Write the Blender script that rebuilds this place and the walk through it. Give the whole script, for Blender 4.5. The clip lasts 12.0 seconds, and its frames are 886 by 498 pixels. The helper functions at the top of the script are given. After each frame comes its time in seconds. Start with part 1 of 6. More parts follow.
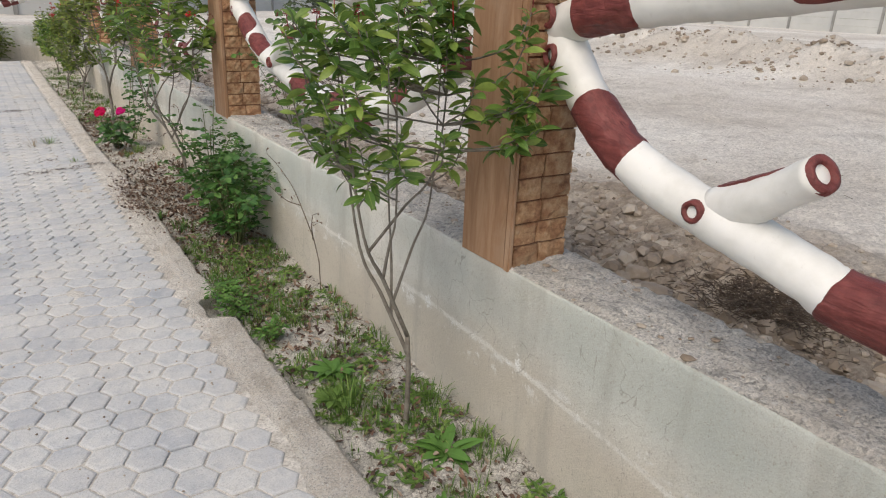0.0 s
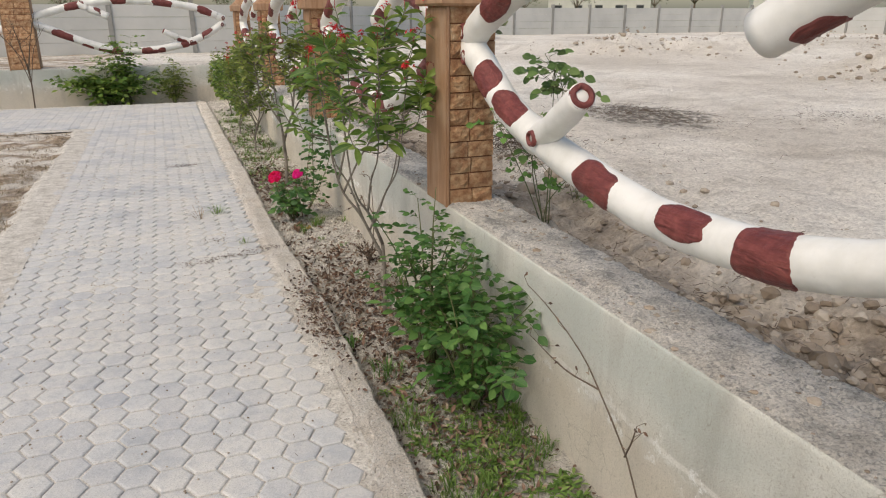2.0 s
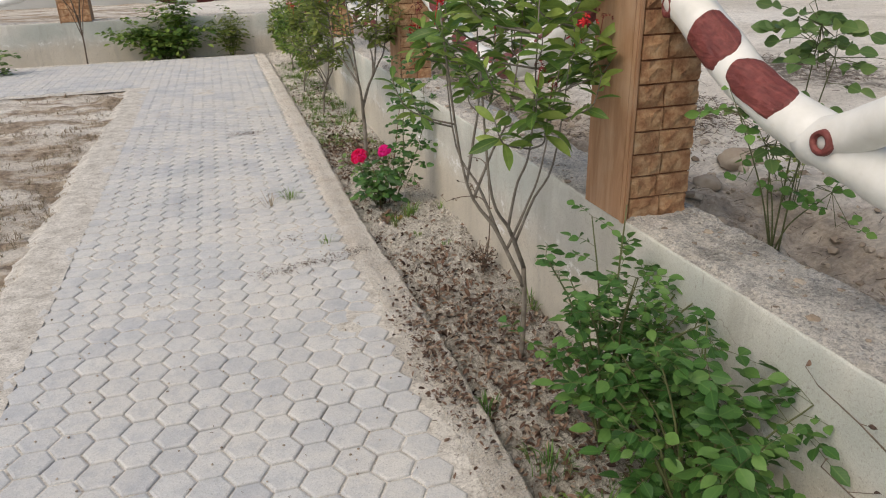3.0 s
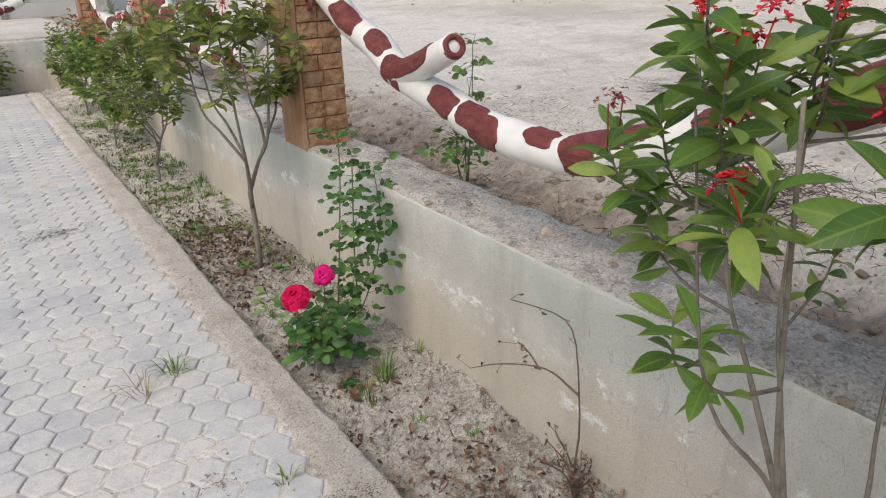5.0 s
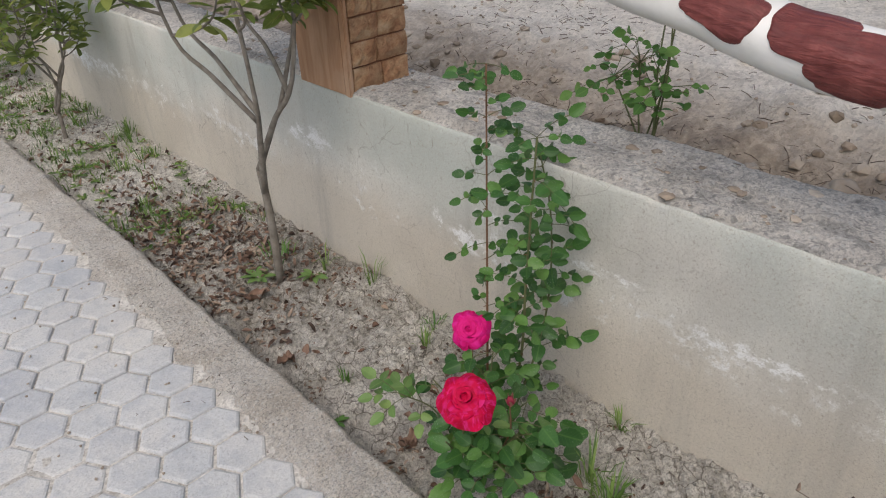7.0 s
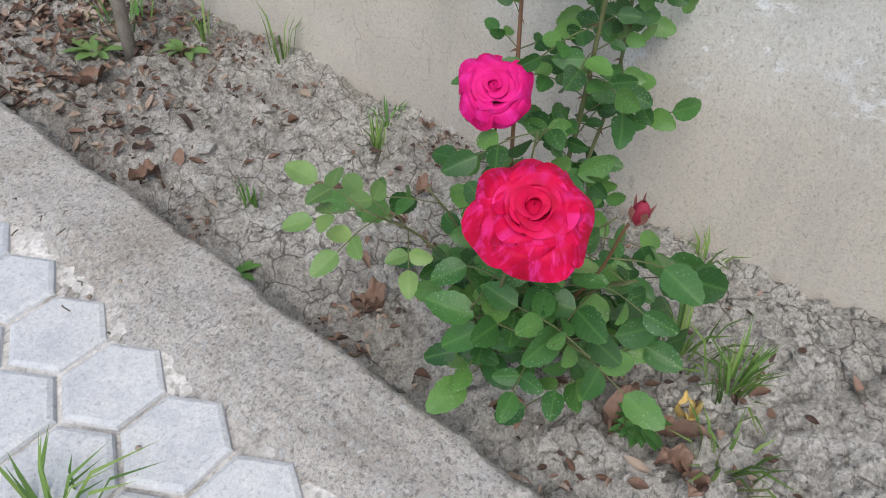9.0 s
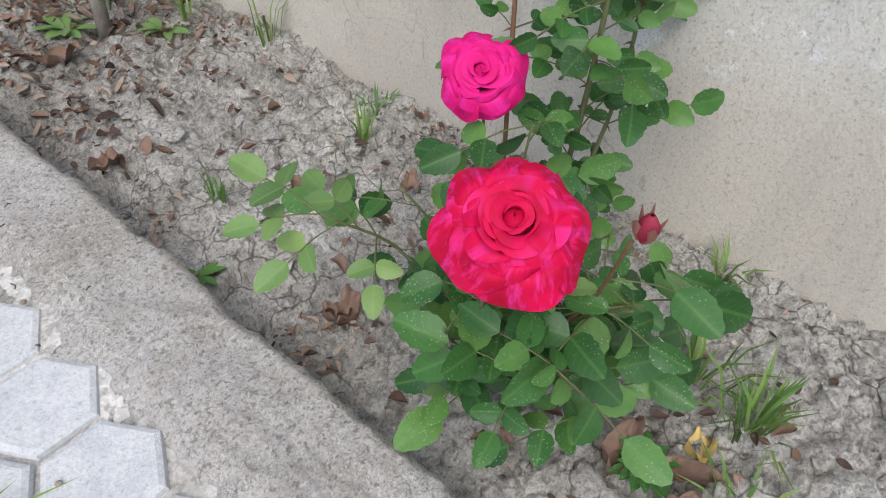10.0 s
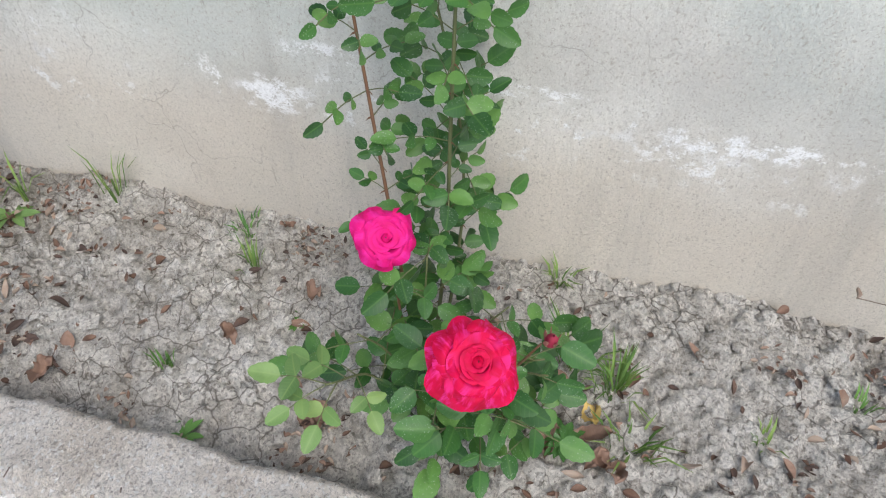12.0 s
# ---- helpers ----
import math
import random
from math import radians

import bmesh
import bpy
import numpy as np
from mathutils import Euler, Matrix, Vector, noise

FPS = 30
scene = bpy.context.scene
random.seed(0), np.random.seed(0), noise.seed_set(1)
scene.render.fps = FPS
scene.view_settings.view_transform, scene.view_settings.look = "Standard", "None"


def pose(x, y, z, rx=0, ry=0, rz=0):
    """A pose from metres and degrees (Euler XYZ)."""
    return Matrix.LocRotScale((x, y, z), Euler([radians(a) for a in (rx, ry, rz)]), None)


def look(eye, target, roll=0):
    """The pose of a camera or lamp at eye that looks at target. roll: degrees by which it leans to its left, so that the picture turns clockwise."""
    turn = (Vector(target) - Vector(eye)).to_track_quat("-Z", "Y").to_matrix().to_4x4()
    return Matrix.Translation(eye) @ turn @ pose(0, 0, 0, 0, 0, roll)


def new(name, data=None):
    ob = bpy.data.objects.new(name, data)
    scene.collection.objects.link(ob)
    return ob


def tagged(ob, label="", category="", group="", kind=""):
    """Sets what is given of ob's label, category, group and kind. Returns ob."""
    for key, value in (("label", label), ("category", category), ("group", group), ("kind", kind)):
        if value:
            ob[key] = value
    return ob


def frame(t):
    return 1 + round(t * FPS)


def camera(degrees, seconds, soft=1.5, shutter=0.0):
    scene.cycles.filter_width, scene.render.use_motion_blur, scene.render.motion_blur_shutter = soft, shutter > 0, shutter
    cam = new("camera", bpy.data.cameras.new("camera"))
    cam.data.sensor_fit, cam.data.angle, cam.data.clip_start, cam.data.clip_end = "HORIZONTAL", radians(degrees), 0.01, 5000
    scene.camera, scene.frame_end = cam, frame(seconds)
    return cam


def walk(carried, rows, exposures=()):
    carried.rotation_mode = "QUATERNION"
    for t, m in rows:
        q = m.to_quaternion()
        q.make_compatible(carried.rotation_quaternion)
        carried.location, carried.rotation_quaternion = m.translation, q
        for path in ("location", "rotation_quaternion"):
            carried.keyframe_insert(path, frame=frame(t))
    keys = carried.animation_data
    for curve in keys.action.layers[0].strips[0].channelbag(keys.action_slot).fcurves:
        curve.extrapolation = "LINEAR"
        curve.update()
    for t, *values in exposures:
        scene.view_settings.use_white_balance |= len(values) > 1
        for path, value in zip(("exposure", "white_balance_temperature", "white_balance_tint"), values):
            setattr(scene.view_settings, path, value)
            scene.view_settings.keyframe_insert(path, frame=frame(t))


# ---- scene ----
import itertools

cam = camera(65.1, 12.0, soft=1.1)
PATH = [
    (0, (-0.057, -1.109, 1.754), (0.984, 0.452, 1.063), 2.4),
    (0.5, (-0.035, -0.703, 1.776), (0.828, 0.988, 1.148), 2.7),
    (1, (0.022, -0.21, 1.819), (0.767, 1.513, 1.129), -0.8),
    (1.5, (0.138, 0.376, 1.815), (0.76, 2.169, 1.184), -0.6),
    (2, (0.159, 1.069, 1.787), (0.849, 2.833, 1.143), -0.1),
    (2.5, (0.157, 1.73, 1.764), (0.801, 3.485, 1.051), -2.2),
    (3, (0.121, 2.386, 1.758), (0.651, 4.147, 0.973), -1.5),
    (3.2, (0.085, 2.649, 1.74), (0.645, 4.408, 0.971), -3.4),
    (4.8, (-0.041, 4.436, 1.809), (0.93, 5.993, 1.015), -1.4),
    (5, (-0.023, 4.658, 1.8), (1.002, 6.186, 1.017), -1.6),
    (5.5, (0.064, 5.213, 1.752), (1.017, 6.76, 0.916), -3.6),
    (6, (0.061, 5.662, 1.662), (1.131, 7.1, 0.775), -0.8),
    (6.5, (0.004, 6.08, 1.643), (1.133, 7.386, 0.633), -1.5),
    (6.7, (0.038, 6.262, 1.627), (1.181, 7.543, 0.601), -2.0),
    (8.3, (0.34, 7.048, 1.122), (1.593, 7.968, -0.136), 2.0),
    (8.5, (0.381, 7.069, 1.036), (1.608, 7.93, -0.288), 3.3),
    (9, (0.465, 7.114, 0.886), (1.623, 7.963, -0.507), 3.2),
    (9.5, (0.525, 7.115, 0.808), (1.628, 7.937, -0.643), 4.6),
    (10, (0.590, 7.149, 0.805), (1.712, 8.016, -0.606), 3.4),
    (10.5, (0.647, 7.214, 0.826), (1.819, 8.13, -0.511), 2.0),
    (11, (0.609, 7.203, 0.901), (1.808, 8.126, -0.406), 2.1),
    (11.5, (0.559, 7.221, 1.02), (1.785, 7.906, -0.404), 0.4),
    (12, (0.432, 7.286, 1.23), (1.75, 7.62, -0.237), 0.9),
]
walk(cam, [(t, look(eye, target, roll)) for t, eye, target, roll in PATH], exposures=[(0, 0.02, 7350, 10), (1.5, 0.07, 7750, 10), (3.2, -0.02, 7600, 10), (5.0, 0.10, 7300, 11), (6.5, -0.06, 7200, 11), (8.5, 0.35, 6500, 10), (9.5, 0.5, 6450, 9), (11, 0.62, 6400, 10), (12, 0.66, 6500, 9)])

# ---------- light ----------
world = bpy.data.worlds.new("sky")
scene.world = world
world.use_nodes = True
wn = world.node_tree.nodes
sky = wn.new("ShaderNodeTexSky")
sky.sky_type = 'NISHITA'
sky.sun_disc = False
sky.sun_elevation = radians(54)
sky.sun_rotation = radians(241)
sky.air_density, sky.dust_density, sky.ozone_density = 1.0, 2.0, 1.5
wn["Background"].inputs["Strength"].default_value = 0.15
world.node_tree.links.new(sky.outputs[0], wn["Background"].inputs["Color"])
sun_data = bpy.data.lights.new("sun", 'SUN')
sun_data.energy, sun_data.angle, sun_data.color = 1.7, radians(50), (1.0, 0.975, 0.94)
sun = new("sun", sun_data)
sun.matrix_world = look((-9, -5, 14), (0, 0, 0))


# ---------- materials ----------
class Mat:
    """A small node writer for one principled material."""

    def __init__(self, name, rough=0.9, spec=0.3):
        self.m = bpy.data.materials.new(name)
        self.m.use_nodes = True
        self.t = self.m.node_tree
        self.b = self.t.nodes["Principled BSDF"]
        self.b.inputs["Roughness"].default_value = rough
        self.b.inputs["Specular IOR Level"].default_value = spec
        self.geo = self.t.nodes.new("ShaderNodeNewGeometry")
        self.co = self.geo.outputs["Position"]

    def put(self, socket, v):
        if hasattr(v, "is_output"):
            self.t.links.new(v, socket)
        else:
            socket.default_value = v

    def noise(self, scale, detail=6, rough=0.6, co=None, squash=None, dist=0.0):
        co = co or self.co
        if squash:
            k = self.t.nodes.new("ShaderNodeMapping")
            k.inputs["Scale"].default_value = squash
            self.t.links.new(co, k.inputs[0])
            co = k.outputs[0]
        n = self.t.nodes.new("ShaderNodeTexNoise")
        self.t.links.new(co, n.inputs["Vector"])
        n.inputs["Scale"].default_value, n.inputs["Detail"].default_value = scale, detail
        n.inputs["Roughness"].default_value, n.inputs["Distortion"].default_value = rough, dist
        return n.outputs[0]

    def voronoi(self, scale, feature='DISTANCE_TO_EDGE', co=None):
        n = self.t.nodes.new("ShaderNodeTexVoronoi")
        n.feature = feature
        n.inputs["Scale"].default_value = scale
        self.t.links.new(co or self.co, n.inputs["Vector"])
        return n.outputs[0]

    def cells(self, scale, co=None):
        n = self.t.nodes.new("ShaderNodeTexVoronoi")
        n.inputs["Scale"].default_value = scale
        self.t.links.new(co or self.co, n.inputs["Vector"])
        return self.axis(0, n.outputs["Color"])

    def grains(self, c, scale, low, high, share):
        """Grains of their own shade over colour c."""
        g = self.ramp(self.cells(scale), [(0.0, (low,) * 3), (0.5, (0.95,) * 3), (1.0, (high,) * 3)])
        return self.mix(share, c, self.mix(1.0, c, g, 'MULTIPLY'))

    def specks(self, c, scale, low, high, share, tone, relief=0.0):
        """Separate specks of one tone over colour c, sunk or raised by relief."""
        d = self.step(self.noise(scale, 1, 0.4, dist=0.4), low, high)
        if relief:
            self.bump(d, 0.8 if relief > 0 else -0.8, abs(relief))
        return self.mix(self.math('MULTIPLY', d, share), c, tone)

    def ramp(self, v, stops):
        r = self.t.nodes.new("ShaderNodeValToRGB")
        e = r.color_ramp.elements
        while len(e) < len(stops):
            e.new(0.5)
        for x, (p, c) in zip(e, stops):
            x.position = p
            x.color = (*c, 1) if len(c) == 3 else c
        self.t.links.new(v, r.inputs[0])
        return r.outputs[0]

    def step(self, v, a, b):
        r = self.t.nodes.new("ShaderNodeMapRange")
        r.inputs["From Min"].default_value, r.inputs["From Max"].default_value = a, b
        self.t.links.new(v, r.inputs[0])
        return r.outputs[0]

    def mix(self, f, a, b, kind='MIX'):
        n = self.t.nodes.new("ShaderNodeMix")
        n.data_type, n.blend_type = 'RGBA', kind
        self.put(n.inputs[0], f)
        for i, v in ((6, a), (7, b)):
            self.put(n.inputs[i], (*v, 1) if isinstance(v, tuple) and len(v) == 3 else v)
        return n.outputs[2]

    def math(self, op, a, b=0.0):
        n = self.t.nodes.new("ShaderNodeMath")
        n.operation = op
        self.put(n.inputs[0], a)
        self.put(n.inputs[1], b)
        return n.outputs[0]

    def axis(self, k, co=None):
        n = self.t.nodes.new("ShaderNodeSeparateXYZ")
        self.t.links.new(co or self.co, n.inputs[0])
        return n.outputs[k]

    def island(self):
        return self.geo.outputs["Random Per Island"]

    def object_random(self):
        return self.t.nodes.new("ShaderNodeObjectInfo").outputs["Random"]

    def local(self):
        return self.t.nodes.new("ShaderNodeTexCoord").outputs["Object"]

    def colour(self, c):
        self.put(self.b.inputs["Base Color"], c)

    def bump(self, h, strength=0.5, dist=0.01):
        n = self.t.nodes.new("ShaderNodeBump")
        n.inputs["Strength"].default_value, n.inputs["Distance"].default_value = strength, dist
        self.put(n.inputs["Height"], h)
        if self.b.inputs["Normal"].is_linked:
            self.t.links.new(self.b.inputs["Normal"].links[0].from_socket, n.inputs["Normal"])
        self.t.links.new(n.outputs[0], self.b.inputs["Normal"])
        return self


def paver_mat():
    k = Mat("paver concrete", 0.85)
    base = k.ramp(k.noise(2.2, 5), [(0.3, (0.50, 0.52, 0.54)), (0.5, (0.64, 0.645, 0.645)), (0.65, (0.71, 0.695, 0.665))])
    one = k.ramp(k.mix(0.5, k.island(), k.object_random()), [(0.2, (0.80, 0.81, 0.84)), (0.5, (0.95, 0.95, 0.95)), (0.8, (1.0, 0.99, 0.97))])
    c = k.mix(1.0, base, one, 'MULTIPLY')
    dust = k.step(k.noise(1.3, 7, 0.65), 0.42, 0.62)
    c = k.mix(k.math('MULTIPLY', dust, 0.65), c, (0.69, 0.66, 0.61))
    c = k.mix(k.math('MULTIPLY', k.step(k.noise(13, 8, 0.75), 0.49, 0.60), 0.42), c, (0.40, 0.42, 0.45))
    film = k.math('MULTIPLY', k.step(k.noise(22, 7, 0.75), 0.5, 0.62), 0.3)
    c = k.mix(film, c, (0.72, 0.70, 0.665))
    grain = k.noise(140, 4, 0.7)
    c = k.mix(k.math('MULTIPLY', k.step(grain, 0.52, 0.66), 0.4), c, (0.33, 0.32, 0.31))
    c = k.grains(c, 260, 0.72, 1.12, 0.25)
    c = k.mix(1.0, c, (0.95, 0.95, 0.95), 'MULTIPLY')
    c = k.specks(c, 130, 0.66, 0.70, 0.5, (0.34, 0.34, 0.34), -0.003)
    k.colour(c)
    k.bump(k.noise(60, 6, 0.7), 0.6, 0.006)
    return k.m


def dust_mat():
    k = Mat("joint dust", 0.95)
    c = k.ramp(k.noise(9, 8, 0.7), [(0.38, (0.44, 0.405, 0.36)), (0.5, (0.60, 0.565, 0.51)), (0.62, (0.70, 0.665, 0.61))])
    c = k.mix(k.math('MULTIPLY', k.step(k.noise(70, 4), 0.52, 0.64), 0.5), c, (0.20, 0.18, 0.15))
    c = k.grains(c, 170, 0.6, 1.2, 0.5)
    k.colour(c)
    k.bump(k.noise(90, 6, 0.7), 0.5, 0.006)
    return k.m


def kerb_mat():
    k = Mat("rough kerb concrete", 0.92)
    c = k.ramp(k.noise(5, 8, 0.65), [(0.38, (0.70, 0.65, 0.585)), (0.48, (0.83, 0.79, 0.735)), (0.58, (0.88, 0.855, 0.815))])
    grit = k.noise(75, 7, 0.8)
    c = k.mix(k.math('MULTIPLY', k.step(grit, 0.53, 0.61), 0.36), c, (0.34, 0.295, 0.25))
    c = k.mix(k.math('MULTIPLY', k.step(k.noise(190, 4, 0.8), 0.52, 0.60), 0.2), c, (0.30, 0.265, 0.23))
    pale = k.step(k.noise(7, 6, 0.75), 0.54, 0.62)
    c = k.mix(k.math('MULTIPLY', k.math('MULTIPLY', pale, k.step(k.noise(90, 3), 0.42, 0.55)), 0.8), c, (0.70, 0.685, 0.66))
    lime = k.math('MULTIPLY', k.step(k.noise(3.2, 8, 0.75), 0.54, 0.62), k.step(k.noise(40, 5, 0.7), 0.42, 0.55))
    c = k.mix(k.math('MULTIPLY', lime, 0.75), c, (0.84, 0.83, 0.80))
    c = k.mix(k.math('MULTIPLY', k.step(k.noise(2.4, 6, 0.65), 0.50, 0.62), 0.22), c, (0.66, 0.595, 0.52))
    c = k.mix(k.math('MULTIPLY', k.step(k.noise(170, 5, 0.85, co=k.mixed_co(0.05)), 0.54, 0.60), 0.55), c, (0.86, 0.84, 0.80))
    c = k.mix(k.math('MULTIPLY', k.step(k.noise(100, 7, 0.85), 0.55, 0.59), 0.65), c, (0.28, 0.25, 0.22))
    c = k.mix(1.0, c, (1.0, 0.965, 0.92), 'MULTIPLY')
    c = k.grains(c, 230, 0.5, 1.2, 0.3)
    c = k.specks(c, 95, 0.64, 0.68, 0.6, (0.27, 0.235, 0.20), -0.005)
    c = k.specks(c, 170, 0.63, 0.68, 0.5, (0.30, 0.265, 0.23), -0.003)
    c = k.specks(c, 120, 0.61, 0.66, 0.7, (0.88, 0.86, 0.82), 0.005)
    k.colour(c)
    k.bump(k.noise(32, 9, 0.8), 1.0, 0.02)
    k.bump(k.noise(150, 5, 0.75), 0.9, 0.010)
    return k.m


def soil_mat():
    k = Mat("dry silt soil", 0.97, 0.1)
    c = k.ramp(k.noise(3.5, 8, 0.6), [(0.36, (0.64, 0.62, 0.585)), (0.48, (0.79, 0.77, 0.735)), (0.6, (0.86, 0.845, 0.81))])
    # darker brown-grey patches scattered by noise
    dark_patches = k.step(k.noise(9, 9, 0.8), 0.51, 0.59)
    c = k.mix(k.math('MULTIPLY', dark_patches, 0.45), c, (0.34, 0.315, 0.28))
    # fine dark specks put the shadows between the crumbs into the colour
    c = k.mix(k.math('MULTIPLY', k.step(k.noise(80, 5, 0.7), 0.53, 0.64), 0.5), c, (0.19, 0.17, 0.15))
    y = k.axis(1)
    mulch = k.mix(1.0, k.step(k.math('ABSOLUTE', k.math('SUBTRACT', y, 9.1)), 1.1, 0.4), k.step(k.math('ABSOLUTE', k.math('SUBTRACT', y, 4.9)), 2.1, 1.0), 'ADD')
    mulch = k.math('MULTIPLY', mulch, k.step(k.noise(4, 8, 0.75), 0.40, 0.56))
    c = k.mix(k.math('MULTIPLY', mulch, 0.5), c, (0.20, 0.17, 0.135))
    c = k.mix(k.math('MULTIPLY', k.step(k.noise(110, 6, 0.8, co=k.mixed_co(0.05)), 0.55, 0.61), 0.4), c, (0.80, 0.78, 0.735))
    # crack lines, the shade of their depth painted dark and also bumped
    split = k.math('MULTIPLY', k.step(k.voronoi(15, co=k.mixed_co(0.14)), 0.04, 0.005), k.step(k.noise(5, 4), 0.44, 0.52))
    c = k.mix(k.math('MULTIPLY', split, 0.75), c, (0.13, 0.11, 0.09))
    c = k.mix(k.math('MULTIPLY', k.step(k.noise(48, 8, 0.8, dist=0.6), 0.55, 0.61), 0.38), c, (0.17, 0.15, 0.125))
    c = k.mix(1.0, c, (0.94, 0.915, 0.875), 'MULTIPLY')
    c = k.grains(c, 200, 0.5, 1.25, 0.5)
    # more crumb shadows, painted as separate dark sunk specks
    c = k.specks(c, 70, 0.63, 0.67, 0.5, (0.17, 0.15, 0.125), -0.006)
    c = k.specks(c, 150, 0.64, 0.68, 0.45, (0.20, 0.175, 0.145), -0.004)
    k.colour(c)
    k.bump(split, -0.9, 0.02)
    k.bump(k.noise(95, 8, 0.85), 0.7, 0.007)
    k.bump(k.noise(38, 9, 0.75), 1.0, 0.024)
    k.bump(k.cells(110), 0.6, 0.006)
    k.bump(k.noise(170, 4, 0.7), 0.6, 0.005)
    return k.m


def dirt_mat():
    k = Mat("pale packed dirt", 0.97, 0.1)
    c = k.ramp(k.noise(0.22, 7, 0.6), [(0.38, (0.64, 0.585, 0.515)), (0.5, (0.77, 0.72, 0.65)), (0.6, (0.84, 0.80, 0.735))])
    streak = k.noise(0.9, 7, 0.65, squash=(1, 1.6, 1))
    c = k.mix(k.math('MULTIPLY', k.step(streak, 0.52, 0.66), 0.4), c, (0.42, 0.37, 0.31))
    c = k.mix(k.math('MULTIPLY', k.step(k.noise(6, 8, 0.7), 0.53, 0.66), 0.4), c, (0.40, 0.35, 0.295))
    c = k.mix(k.math('MULTIPLY', k.step(k.noise(45, 5, 0.7), 0.54, 0.66), 0.4), c, (0.22, 0.185, 0.15))
    dug = k.math('ADD', k.axis(0), k.math('MULTIPLY', k.math('SUBTRACT', k.noise(0.8, 6, 0.65), 0.5), 1.8))
    dug = k.math('SUBTRACT', dug, k.math('MULTIPLY', k.step(k.axis(1), 3.2, 1.2), 0.75))
    dug = k.math('MULTIPLY', k.step(dug, 3.05, 2.55), k.step(k.axis(0), 1.9, 2.0))
    brown = k.ramp(k.noise(7, 8, 0.7), [(0.36, (0.16, 0.11, 0.075)), (0.5, (0.34, 0.255, 0.18)), (0.62, (0.56, 0.465, 0.36))])
    c = k.mix(k.math('MULTIPLY', dug, 0.75), c, brown)
    fx, fy = k.math('DIVIDE', k.math('SUBTRACT', k.axis(0), 5.45), 0.8), k.math('DIVIDE', k.math('SUBTRACT', k.axis(1), 8.0), 1.05)
    ash = k.math('ADD', k.math('MULTIPLY', fx, fx), k.math('MULTIPLY', fy, fy))
    ash = k.math('MULTIPLY', k.step(k.math('ADD', ash, k.math('MULTIPLY', k.math('SUBTRACT', k.noise(2.6, 7, 0.7), 0.5), 3.5)), 1.1, 0.4), k.step(k.noise(11, 7, 0.75), 0.40, 0.54))
    c = k.mix(k.math('MULTIPLY', ash, 0.85), c, (0.11, 0.10, 0.09))
    yard = k.math('MULTIPLY', k.step(k.axis(0), -1.0, -1.2), k.step(k.noise(1.4, 7, 0.68, squash=(0.7, 1.5, 1)), 0.44, 0.56))
    c = k.mix(k.math('MULTIPLY', yard, 0.9), c, brown)
    c = k.grains(c, 60, 0.6, 1.2, 0.4)
    k.colour(c)
    k.bump(k.noise(9, 9, 0.7), 1.0, 0.06)
    k.bump(k.noise(60, 6, 0.7), 0.4, 0.01)
    return k.m


